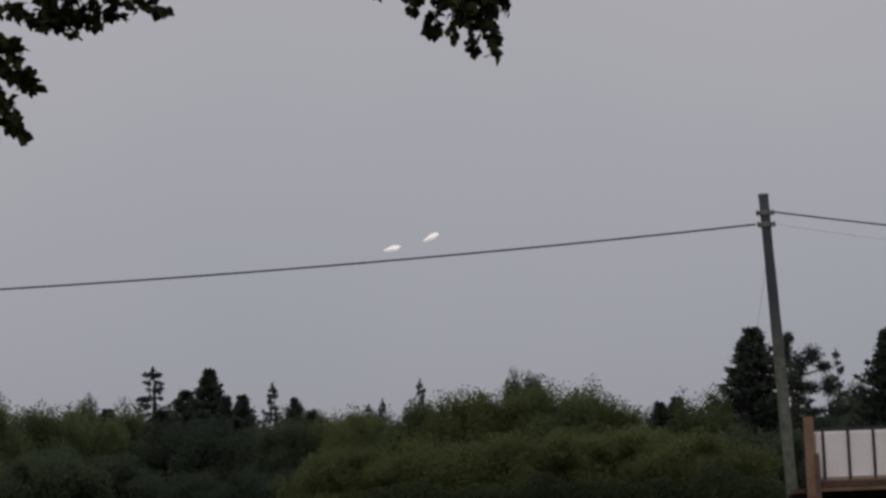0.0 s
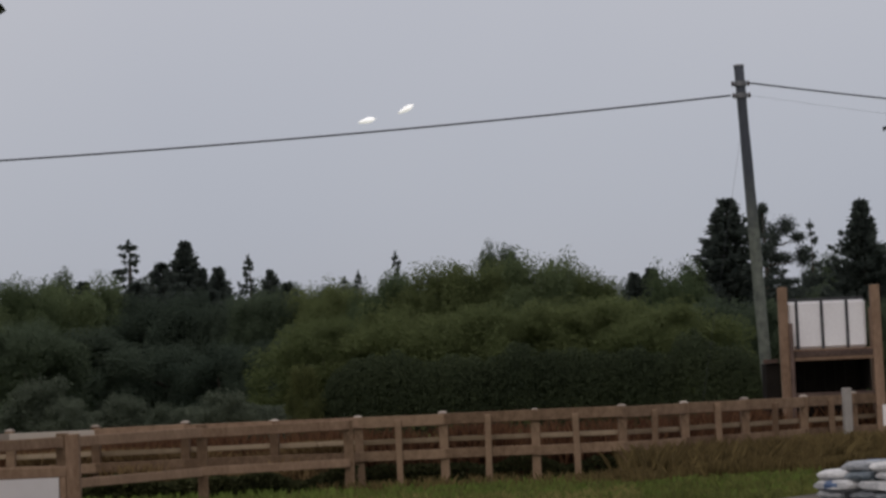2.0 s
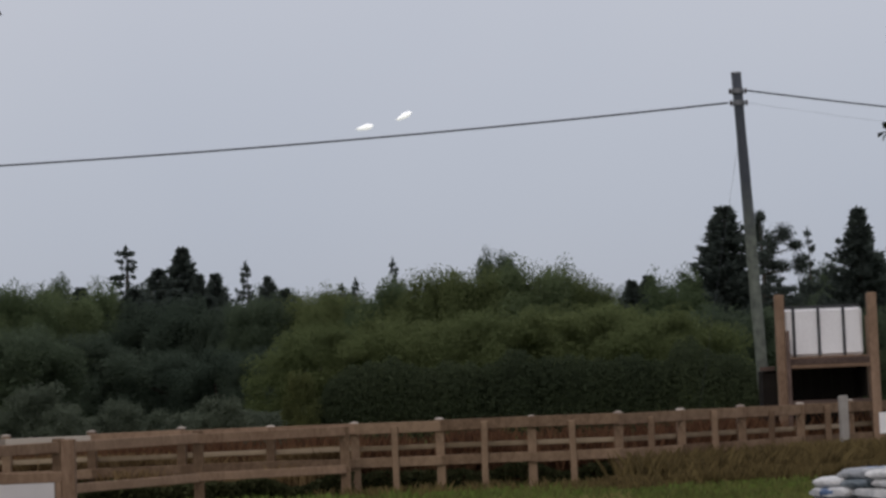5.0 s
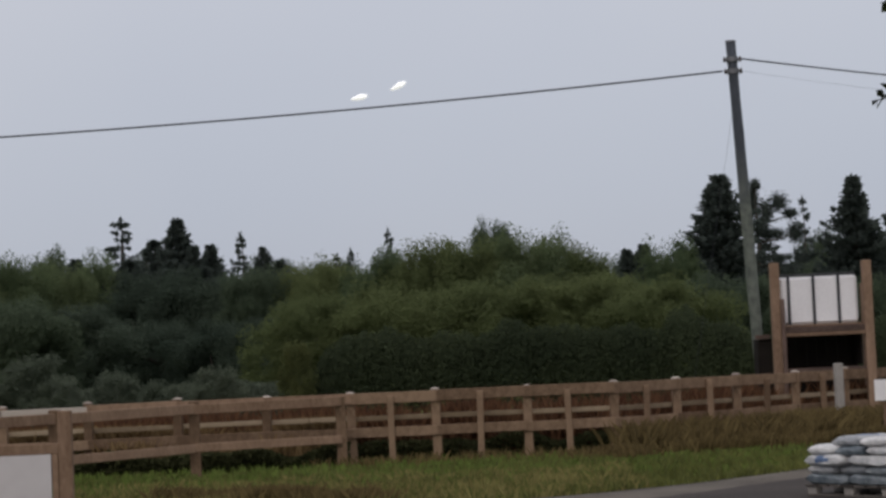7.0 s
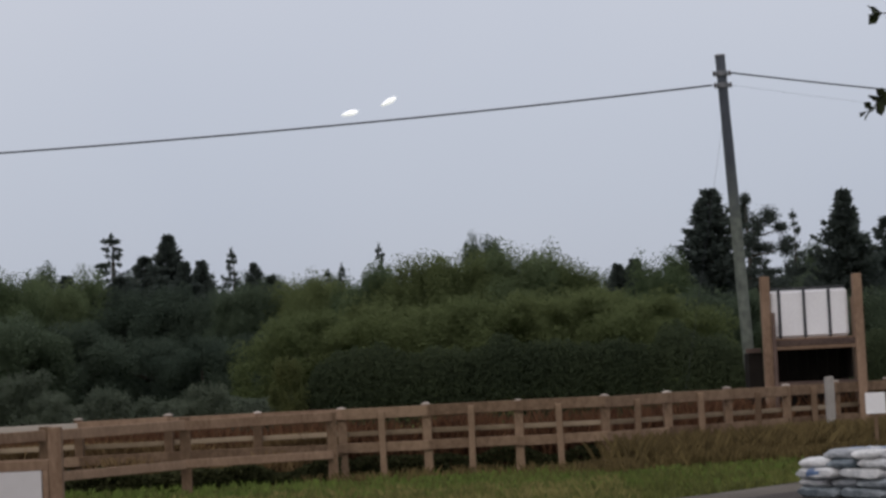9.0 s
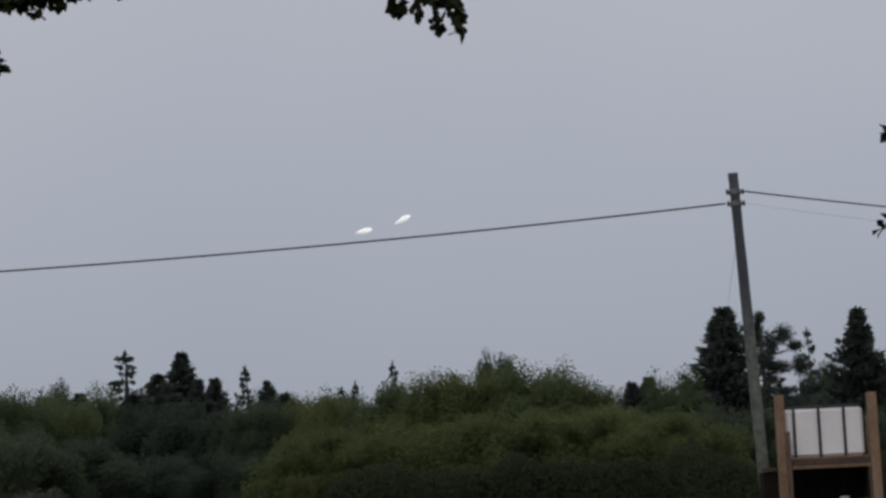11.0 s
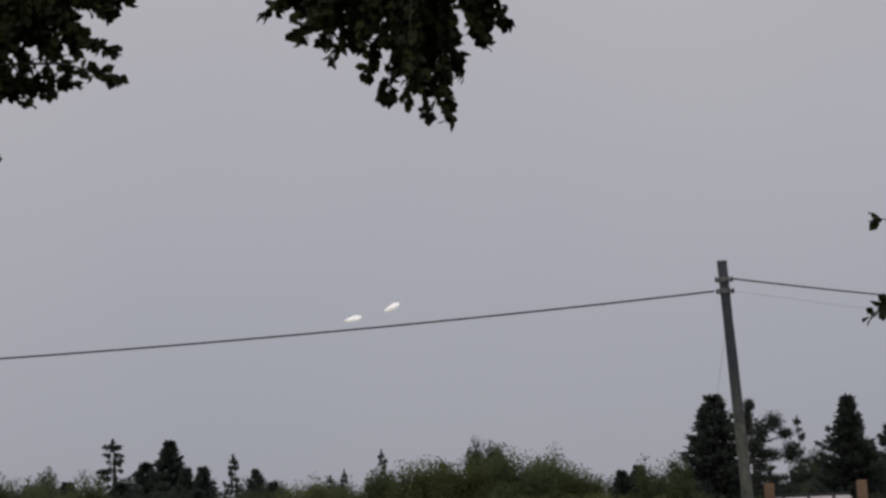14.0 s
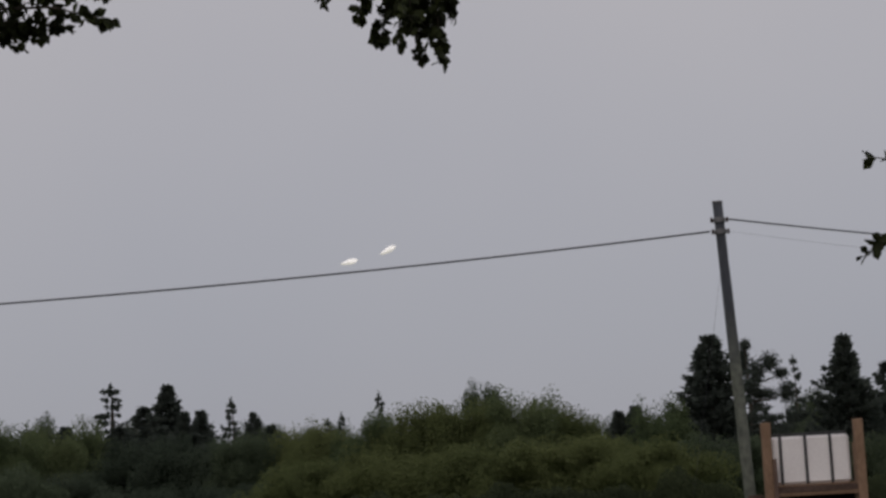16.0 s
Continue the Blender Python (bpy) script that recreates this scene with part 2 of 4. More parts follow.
def box(sx, sy, sz, bevel=0.008, at=(0, 0, 0), rough=0.0):
    """A bevelled box that stands on at."""
    bm = bmesh.new()
    bmesh.ops.create_cube(bm, size=1.0)
    for v in bm.verts:
        v.co = Vector((v.co.x * sx + at[0], v.co.y * sy + at[1], (v.co.z + 0.5) * sz + at[2]))
    if bevel:
        bmesh.ops.bevel(bm, geom=bm.edges[:], offset=bevel, segments=1, affect="EDGES")
    if rough:
        for v in bm.verts:
            v.co += Vector(noise.noise_vector(v.co * 3.0)) * rough
    return bm


def tube(points, radii, sides=8, jag=0.0):
    """A tapered tube along points, closed at the ends: verts and faces."""
    pts = [Vector(p) for p in points]
    verts, faces = [], []
    for i, p in enumerate(pts):
        d = (pts[min(i + 1, len(pts) - 1)] - pts[max(i - 1, 0)]).normalized()
        a = d.orthogonal().normalized() if abs(d.z) < 0.99 else Vector((1, 0, 0))
        b = d.cross(a).normalized()
        a = b.cross(d)
        for k in range(sides):
            w = 2 * math.pi * k / sides
            verts.append(p + (a * math.cos(w) + b * math.sin(w)) * radii[i] * (1 + jag * noise.noise(p * 2 + Vector((k, 0, 0)))))
    for i in range(len(pts) - 1):
        for k in range(sides):
            q, r = i * sides + k, i * sides + (k + 1) % sides
            faces.append((q, r, r + sides, q + sides))
    faces.append(tuple(reversed(range(sides))))
    faces.append(tuple(range((len(pts) - 1) * sides, len(pts) * sides)))
    return verts, faces


def joined(pieces):
    verts, faces = [], []
    for v, f in pieces:
        k = len(verts)
        verts += list(v)
        faces += [tuple(i + k for i in g) for g in f]
    return verts, faces


def leaf_cloud(points, normals, size, rng, flat=0.5):
    """A small bent four-sided spray of leaves at each point."""
    n = len(points)
    d = rng.normal(size=(n, 3)) + np.asarray(normals) * flat
    d /= np.linalg.norm(d, axis=1)[:, None]
    h = rng.normal(size=(n, 3))
    u = np.cross(d, h)
    u /= np.linalg.norm(u, axis=1)[:, None] + 1e-9
    w = np.cross(d, u)
    s = size * rng.uniform(0.55, 1.35, n)[:, None]
    k = rng.uniform(0.45, 0.9, n)[:, None]
    p = np.asarray(points)
    v = np.stack([p - u * s, p + w * s * k + d * s * 0.2, p + u * s, p - w * s * k + d * s * 0.25], axis=1).reshape(-1, 3)
    i = np.arange(n)[:, None] * 4
    f = np.concatenate([i + np.array([[0, 1, 2]]), i + np.array([[0, 2, 3]])])
    return v, f


# ---- ground, road ----
bm = bmesh.new()
bmesh.ops.create_grid(bm, x_segments=120, y_segments=120, size=1.0)
for v in bm.verts:
    x = math.copysign(abs(v.co.x) ** 3, v.co.x) * 1800
    y = math.copysign(abs(v.co.y) ** 3, v.co.y) * 1800 + 30
    v.co = Vector((x, y, 0.035 * noise.noise(Vector((x * 0.3, y * 0.3, 0))) - 0.035))
ground = new("ground", bm_mesh("ground", bm, M_GRASS))
tagged(ground, "rough green grass field reaching the far trees", "ground", kind="structure")


def road_edge(x):
    """Far edge of the asphalt, which bends away to the right."""
    return 24.5 + 0.33 * x + 0.105 * max(0.0, x) ** 2 - (0.03 * x * x if x < 0 else 0) + 0.12 * noise.noise(Vector((x * 0.9, 3, 0)))


bm = bmesh.new()
cols = []
for i in range(121):
    x = -20 + 40 * i / 120
    ys = [-12 + (road_edge(min(x, 9)) + 12) * j / 30 for j in range(31)]
    top = [bm.verts.new((x, y, 0.03 + 0.012 * noise.noise(Vector((x * 0.5, y * 0.5, 1))))) for y in ys]
    edge = bm.verts.new((x, ys[-1] + 0.06, -0.08))
    cols.append(top + [edge])
for a, b in zip(cols, cols[1:]):
    for j in range(len(a) - 1):
        bm.faces.new((a[j], b[j], b[j + 1], a[j + 1]))
road = new("road", bm_mesh("road", bm, M_ROAD))
tagged(road, "worn grey asphalt road bending past the verge", "road", kind="structure")

bm = bmesh.new()
cols = []
for i in range(161):
    x = -14 + 23 * i / 160
    out = 0.10 + 0.16 * noise.noise(Vector((x * 1.3, 9, 0)))
    back = 1.7 + 0.8 * noise.noise(Vector((x * 0.6, 5, 2)))
    e = road_edge(x)
    ys = [e + out, e - 0.25 * back, e - 0.6 * back, e - back]
    zs = [-0.03, 0.052, 0.052, 0.024]
    cols.append([bm.verts.new((x, y, z + 0.008 * noise.noise(Vector((x * 2, y * 2, 0))))) for y, z in zip(ys, zs)])
for a, b in zip(cols, cols[1:]):
    for j in range(3):
        bm.faces.new((a[j], a[j + 1], b[j + 1], b[j]))
bmesh.ops.recalc_face_normals(bm, faces=bm.faces[:])
margin = new("road_margin", bm_mesh("road_margin", bm, M_GRIT))
tagged(margin, "pale gritty strip washed along the asphalt edge", "road margin", kind="structure")

# ---- grass and dry weeds ----
def tufts(name, count, where_fn, low, high, wide, mat, seed, label, lean=0.35):
    rng = np.random.default_rng(seed)
    verts, faces = [], []
    for _ in range(count):
        x, y = where_fn(rng)
        h = min(high, rng.uniform(low, high) * (0.95 + 0.55 * noise.noise(Vector((x * 1.1, y * 1.3, seed)))))
        for _b in range(3):
            a = rng.uniform(0, 6.28)
            bx, by = x + rng.normal(0, 0.04), y + rng.normal(0, 0.04)
            dx, dy = math.cos(a) * wide, math.sin(a) * wide
            lx, ly = rng.normal(0, lean) * h, rng.normal(0, lean) * h
            k = len(verts)
            verts += [(bx - dx, by - dy, -0.06), (bx + dx, by + dy, -0.06), (bx + lx * 0.4 + dx * 0.6, by + ly * 0.4 + dy * 0.6, h * 0.6), (bx + lx, by + ly, h)]
            faces += [(k, k + 1, k + 2), (k, k + 2, k + 3)]
    ob = new(name, np_mesh(name, verts, faces, mat))
    return tagged(ob, label, "grass", kind="stuff")


def on_verge(rng):
    x = rng.uniform(-9, 11)
    e = road_edge(min(x, 9))
    return x, e + 0.05 + (rng.uniform(0, 1) ** 1.3) * (34 - e)


def on_lawn(rng):
    x = rng.uniform(-9, 11)
    return x, 29.5 + 14 * rng.uniform(0, 1) ** 1.2 + rng.normal(0, 0.5)


def on_front_weeds(rng):
    x = -2.5 + 7.5 * rng.uniform(0, 1) ** 0.7
    return x, 35.2 + rng.uniform(-0.5, 0.5)


def on_weeds(rng):
    x = rng.uniform(-8.5, 9.9)
    return x, 36.75 + 0.77 * max(0.0, x - 2.7) + rng.uniform(0, 2.2)


def on_right_weeds(rng):
    x = 3.5 + 6.0 * rng.uniform(0, 1) ** 0.75
    return x, 34.6 + 0.25 * (x - 4) + rng.uniform(0, 1.2)


def on_clumps(rng):
    k = rng.integers(0, 4)
    cx, cy = ((-2.2, 26.2), (-3.3, 27.5), (2.6, 33.8), (-1.3, 25.7))[k]
    return cx + rng.normal(0, 0.28), cy + rng.normal(0, 0.22)


tufts("verge_grass", 9000, on_verge, 0.04, 0.14, 0.011, M_BLADE, 3, "rough olive roadside grass blades on the verge")


def on_straw(rng):
    x = -9 + 11.5 * rng.uniform(0, 1) ** 1.5
    e = road_edge(x)
    return x, e + 0.02 + rng.uniform(0, 1) * (31 - e)


tufts("verge_grass", 5200, on_straw, 0.05, 0.15, 0.008, M_STRAW, 23, "straw-tinted roadside grass blades on the verge")
tufts("lawn_grass", 9000, on_lawn, 0.04, 0.12, 0.014, M_LAWN, 13, "short green grass blades along the fence")
tufts("low_weeds", 420, on_front_weeds, 0.07, 0.22, 0.005, M_WEED, 14, "thin olive-brown weeds at the foot of the fence")
tufts("dry_weeds", 9000, on_weeds, 0.60, 1.02, 0.008, M_BRACKEN, 4, "tall dead reddish-brown bracken along the back of the fence", 0.18)
tufts("dry_weeds", 7000, on_right_weeds, 0.08, 0.30, 0.004, M_WEED, 5, "olive-brown weeds in front of the fence", 0.22)


def on_left_weeds(rng):
    x = rng.uniform(-7.4, -2.0)
    return x, 36.55 + 0.35 * rng.uniform(0, 1)


tufts("dry_weeds", 7000, on_left_weeds, 0.35, 0.85, 0.005, M_DRY, 8, "dry brown weeds tangled behind the fence", 0.28)


def on_tangle(rng):
    return rng.choice([-5.6, -5.0, -4.3, -3.8, -3.0]) + rng.normal(0, 0.3), 35.85 + rng.normal(0, 0.08)


tufts("dry_weeds", 520, on_tangle, 0.15, 0.6, 0.003, M_DRY, 16, "tangled dry brown weeds leaning on the fence", 0.25)


def undergrowth(x0, x1, y, h, deep, count, seed, label):
    """Low leafy growth along the foot of a fence, of small sprays; added to darken the gap under the rails."""
    rng = np.random.default_rng(seed)
    x = rng.uniform(x0, x1, count)
    top = np.array([h * (0.75 + 0.5 * noise.noise(Vector((q * 1.3, seed, 0)))) for q in x])
    p = np.stack([x, y + rng.normal(0, deep, count), top * rng.uniform(0.0, 1.0, count) ** 0.7], 1)
    ob = new("undergrowth", np_mesh("undergrowth", *leaf_cloud(p, np.tile([[0, -0.6, 0.8]], (count, 1)), 0.035, rng, 0.8), M_BRAMBLE))
    return tagged(ob, label, "undergrowth", kind="stuff")


undergrowth(-9.5, 3.4, 36.55, 0.46, 0.14, 16000, 17, "low green brambles coloured dark for the shade at the fence foot")
undergrowth(-8.5, -1.75, 35.5, 0.40, 0.10, 15000, 18, "low green brambles coloured dark for the shade between the two fences")


def on_post_weeds(rng):
    x = 2.6 + 7.8 * rng.uniform(0, 1) ** 0.55
    return x, 35.7 + 0.45 * max(0.0, x - 3) + rng.uniform(-1.1, 0.9)


tufts("dry_weeds", 6500, on_post_weeds, 0.18, 0.60, 0.004, M_WEED, 15, "tall olive-brown weeds before the fence and grey post")
tufts("weed_clump", 1900, on_clumps, 0.08, 0.27, 0.0032, M_WEED, 6, "olive-brown low weeds in clumps on the verge")

# ---- fences ----
def post_mesh(w, d, h, name, mat=M_TIMBER):
    bm = box(w, d, h + 0.3, 0.01, (0, 0, -0.3), 0.006)
    return bm_mesh(name, bm, mat)


def cap_mesh(w, d):
    bm = bmesh.new()
    for s, z in ((1.02, 0.0), (1.02, 0.014), (0.4, 0.036)):
        for sx, sy in ((-1, -1), (1, -1), (1, 1), (-1, 1)):
            bm.verts.new((sx * w * s / 2, sy * d * s / 2, z))
    bm.verts.ensure_lookup_table()
    for r in (0, 4):
        for k in range(4):
            bm.faces.new([bm.verts[i] for i in (r + k, r + (k + 1) % 4, r + 4 + (k + 1) % 4, r + 4 + k)])
    bm.faces.new(bm.verts[8:12])
    bm.faces.new(list(reversed(bm.verts[0:4])))
    return bm_mesh("post_cap", bm, M_CUT)


def rail_between(parent, a, b, z0, z1, high, deep, mat=M_TIMBER):
    """One sawn rail from post to post."""
    pa, pb = Vector((a[0], a[1], z0)), Vector((b[0], b[1], z1))
    d = pb - pa
    bm = box(d.length + 0.02, deep, high, 0.008, (0, 0, -high / 2), 0.004)
    m = Matrix.Translation((pa + pb) / 2) @ d.to_track_quat("X", "Z").to_matrix().to_4x4()
    return part("rail", bm, mat, parent, m=m)


fence = thing("fence", 0, 0, 0, "weathered brown timber post and rail fence with pale post caps", "fence")
rnd = random.Random(7)
main_x = [-10.85, -9.3, -7.71, -6.25, -4.71, -3.19, -1.71, -0.25, 1.32, 2.81]
line = [(x, 36.0) for x in main_x] + [(4.0, 37.0), (5.2, 37.9), (6.4, 38.8), (7.5, 39.7), (8.7, 40.6), (9.9, 41.5)]
POST, PRICK, CAP = post_mesh(0.15, 0.13, 1.22, "post"), post_mesh(0.11, 0.06, 1.16, "middle_post"), cap_mesh(0.15, 0.13)
for i, (x, y) in enumerate(line):
    lean = rnd.uniform(-1.2, 1.2)
    up = rnd.uniform(-0.02, 0.02)
    p = child("post", POST, fence, pose(x, y, up, rnd.uniform(-1, 1), lean, rnd.uniform(-4, 4)))
    child("post_cap", CAP, p, pose(0, 0, 1.22), "pale weathered cap")
for i, (a, b) in enumerate(zip(line, line[1:])):
    fy = -0.09
    fa, fb = (a[0], a[1] + fy), (b[0], b[1] + fy)
    j = [rnd.uniform(-0.012, 0.012) for _ in range(6)]
    rail_between(fence, fa, fb, 1.12 + j[0], 1.12 + j[1], 0.19 if i > 2 else 0.12, 0.045, M_CUT if i in (1, 2) else M_STOUT if i < 6 else M_TIMBER)
    rail_between(fence, (a[0], a[1] + 0.09), (b[0], b[1] + 0.09), 0.77 + j[2], 0.77 + j[3], 0.085, 0.04, M_RAIL)
    rail_between(fence, fa, fb, 0.53 + j[4], 0.53 + j[5], 0.17, 0.045)
    if i >= 6:
        mx, my = (a[0] + b[0]) / 2 + rnd.uniform(-0.05, 0.05), (a[1] + b[1]) / 2 - 0.16
        child("middle_post", PRICK, fence, pose(mx, my, rnd.uniform(-0.03, 0.02), 0, rnd.uniform(-1.5, 1.5), 0))

near_fence = thing("fence", 0, 0, 0, "weathered timber rail fence running towards the road", "fence")
NEAR = post_mesh(0.17, 0.14, 1.2, "post")
near_line = [(-1.86, 35.3), (-4.18, 34.0), (-5.9, 31.0), (-7.6, 28.2)]
for x, y in near_line:
    child("post", NEAR, near_fence, pose(x, y, rnd.uniform(-0.03, 0.03), 0, rnd.uniform(-1, 1), rnd.uniform(-5, 5)))
for a, b in zip(near_line, near_line[1:]):
    rail_between(near_fence, (a[0], a[1] - 0.09), (b[0], b[1] - 0.09), 1.1, 1.09, 0.16, 0.045, M_STOUT)
    rail_between(near_fence, (a[0], a[1] - 0.09), (b[0], b[1] - 0.09), 0.46, 0.47, 0.14, 0.045, M_STOUT)

grey = thing("marker_post", 7.05, 37.9, 0, "pale grey weathered post beside the rail fence", "post", turn=6)
part("shaft", box(0.15, 0.14, 1.60, 0.015, (0, 0, -0.25), 0.008), M_GREYPOST, grey)

plate = thing("sign_plate", 7.42, 35.75, 0, "small blank white plate on a short stake", "sign", turn=-4)
part("plate", box(0.34, 0.012, 0.36, 0.004, (0, -0.05, 0.70)), M_WHITE, plate)
part("stake", box(0.06, 0.05, 1.25, 0.006, (0, 0, -0.25)), M_TIMBER, plate)

# ---- low white board in a timber frame ----
board = thing("notice_board", -5.15, 25.0, 0, "plain white board in a brown timber frame beside the road", "notice board", turn=2)
for x in (-0.60, 0.52):
    part("post", box(0.16, 0.14, 1.56, 0.012, (x, 0, -0.25), 0.006), M_STOUT, board)
part("board", box(0.86, 0.03, 0.80, 0.006, (-0.08, -0.045, 0.00)), M_BOARD, board, "plain white panel")
part("top_rail", box(0.96, 0.07, 0.13, 0.008, (-0.04, -0.03, 0.80), 0.004), M_STOUT, board)
part("side_rail", box(0.07, 0.07, 0.80, 0.008, (0.40, -0.03, 0.00), 0.004), M_STOUT, board)

# ---- utility poles and cables ----
def utility_pole(x, y, h, lean_x, label):
    root = thing("utility_pole", x, y, 0, label, "utility pole", "poles of the overhead line", turn=0)
    n = 14
    pts = [(lean_x * i / n, 0, -0.6 + (h + 0.6) * i / n) for i in range(n + 1)]
    rad = [0.100 + 0.016 * math.sin(math.pi * min(1.0, i / n * 1.15)) for i in range(n + 1)]
    v, f = tube(pts, rad, 14, 0.06)
    child("shaft", np_mesh("shaft", v, f, M_POLE, True), root)
    cap = tube([(lean_x, 0, h - 0.005), (lean_x, 0, h + 0.03)], [0.112, 0.104], 14)
    child("cap", np_mesh("cap", *cap, M_METAL), root)
    for z, out in ((h - 0.60, 1), (h - 0.36, 1)):
        w = lean_x * z / h
        band = tube([(w, 0, z - 0.05), (w, 0, z + 0.05)], [0.128, 0.125], 14)
        child("band", np_mesh("band", *band, M_METAL), root)
        for s in (-1, 1):
            br = tube([(w + 0.1 * s, -0.02, z), (w + 0.165 * s, -0.02, z + 0.01)], [0.022, 0.018], 8)
            b = child("bracket", np_mesh("bracket", *br, M_METAL), root)
            ins = tube([(w + 0.16 * s, -0.02, z - 0.05), (w + 0.16 * s, -0.02, z - 0.02), (w + 0.16 * s, -0.02, z + 0.03), (w + 0.16 * s, -0.02, z + 0.06)], [0.016, 0.028, 0.023, 0.016], 10)
            child("insulator", np_mesh("insulator", *ins, M_CERAMIC, True), b)
    return root


utility_pole(6.33, 42.0, 7.9, -0.34, "leaning grey timber utility pole with metal brackets and cables")
utility_pole(-29.3, 42.0, 7.4, 0.0, "grey timber utility pole carrying the overhead cable")
utility_pole(26.0, 60.0, 8.5, 0.0, "grey timber utility pole carrying the overhead cable")


def cable(a, b, sag, r, label):
    a, b = Vector(a), Vector(b)
    n = 36
    pts = []
    for i in range(n + 1):
        s = i / n
        p = a.lerp(b, s)
        p.z -= 4 * sag * s * (1 - s)
        pts.append(p)
    v, f = tube(pts, [r] * (n + 1), 6)
    ob = new("overhead_cable", np_mesh("overhead_cable", v, f, M_CABLE, True))
    return tagged(ob, label, "cable", "cables of the overhead line")


cable((5.80, 41.98, 7.31), (-29.1, 41.98, 6.80), 0.50, 0.019, "dark sagging overhead cable strung between poles")
cable((6.18, 41.98, 7.55), (25.8, 59.98, 8.1), 0.22, 0.017, "dark overhead cable running away from the pole")
cable((6.18, 41.98, 7.30), (25.8, 59.98, 7.8), 0.35, 0.0022, "thin dark overhead wire running away from the pole")

cable((6.03, 41.98, 6.85), (4.7, 42.1, -0.1), 0.0, 0.0025, "thin steel stay wire bracing the pole to the ground")

# ---- raised timber stand with the white container ----
stand = thing("timber_stand", 7.2, 40.3, 0, "tall brown timber stand with dark boarding below its platform", "stand")
for x, h in ((-0.89, 3.30), (0.88, 3.28)):
    for y in (-0.3, 0.9):
        part("post", box(0.175, 0.18, h + (0.3 if y < 0 else -0.1), 0.015, (x + (0.2 if y > 0 else 0), y, -0.3), 0.008), M_STOUT, stand)
part("short_post", box(0.07, 0.08, 2.9, 0.01, (-0.78, -0.46, -0.3), 0.006), M_BEAM, stand)
# the upper beam has that shade in its colour, the ledger below stays lighter
for y in (-0.3, 0.9):
    part("beam", box(1.56, 0.10, 0.12, 0.01, (0.02, y, 1.94), 0.005), M_BEAM, stand)
    part("ledger", box(1.56, 0.12, 0.065, 0.008, (0.02, y, 1.872), 0.004), M_STOUT, stand)
    part("lower_beam", box(1.56, 0.10, 0.14, 0.01, (0.02, y, 1.12), 0.005), M_BEAM, stand)
for k in range(7):
    part("platform_board", box(1.49, 0.155, 0.03, 0.004, (0.02, -0.22 + k * 0.17, 2.065)), M_STOUT, stand)
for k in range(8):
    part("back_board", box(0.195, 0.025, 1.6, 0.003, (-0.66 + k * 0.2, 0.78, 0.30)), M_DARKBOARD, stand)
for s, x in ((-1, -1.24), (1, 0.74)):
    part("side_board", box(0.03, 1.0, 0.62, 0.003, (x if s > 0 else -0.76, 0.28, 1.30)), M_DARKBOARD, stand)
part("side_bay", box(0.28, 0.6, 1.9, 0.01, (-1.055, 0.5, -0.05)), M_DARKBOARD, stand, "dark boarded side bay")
part("bay_rail", box(0.29, 0.06, 0.08, 0.006, (-1.10, 0.16, 1.855)), M_BEAM, stand)

tank = thing("storage_tank", 7.13, 40.3, 2.098, "white plastic container with dark upright bars on the timber stand", "tank")
tb = box(1.50, 0.95, 0.92, 0.05, (0.03, 0.25, 0.0), 0.0)
part("body", tb, M_WHITE, tank)
for x in (-0.55, -0.07, 0.41):
    part("bar", box(0.055, 0.03, 0.95, 0.008, (x, -0.245, 0.0)), M_DARKBAR, tank, "dark upright bar")
part("top_bar", box(1.46, 0.03, 0.035, 0.006, (0, -0.245, 0.935)), M_DARKBAR, tank, "dark top bar")

# ---- pallet with sacks ----
PX, PY, PT = 4.66, 23.15, -52.0
pallet = thing("pallet", PX, PY, 0.035, "grey-brown wooden pallet under a stack of sacks", "pallet", turn=PT)
for y in (-0.42, 0.0, 0.42):
    part("bottom_board", box(1.2, 0.10, 0.02, 0.003, (0, y, 0.0)), M_PALLET, pallet)
    for x in (-0.53, 0.0, 0.53):
        part("block", box(0.13, 0.10, 0.085, 0.004, (x, y, 0.02)), M_GREYPOST, pallet)
for k in range(7):
    part("deck_board", box(0.14, 1.0, 0.02, 0.003, (-0.53 + k * 0.1767, 0, 0.105)), M_PALLET, pallet)


def sack_mesh(w, d, h, seed, mat):
    """A plump filled sack with pinched, crumpled ends."""
    bm = bmesh.new()
    bmesh.ops.create_cube(bm, size=1.0)
    bmesh.ops.subdivide_edges(bm, edges=bm.edges[:], cuts=9, use_grid_fill=True)
    for v in bm.verts:
        x, y, z = v.co * 2
        r = (1 - 0.72 * abs(x) ** 12) * (1 - 0.42 * abs(y) ** 8)
        sx = x * (1 - 0.05 * y * y)
        sy = y * (1 - 0.07 * abs(x) ** 3)
        q = Vector((sx * w / 2, sy * d / 2, z * h / 2 * r))
        q += Vector(noise.noise_vector(Vector((q.x * 7 + seed * 9, q.y * 7, q.z * 9)))) * 0.018
        v.co = q + Vector((0, 0, h / 2))
    me = bm_mesh("sack", bm, mat)
    me.polygons.foreach_set("use_smooth", [True] * len(me.polygons))
    return me


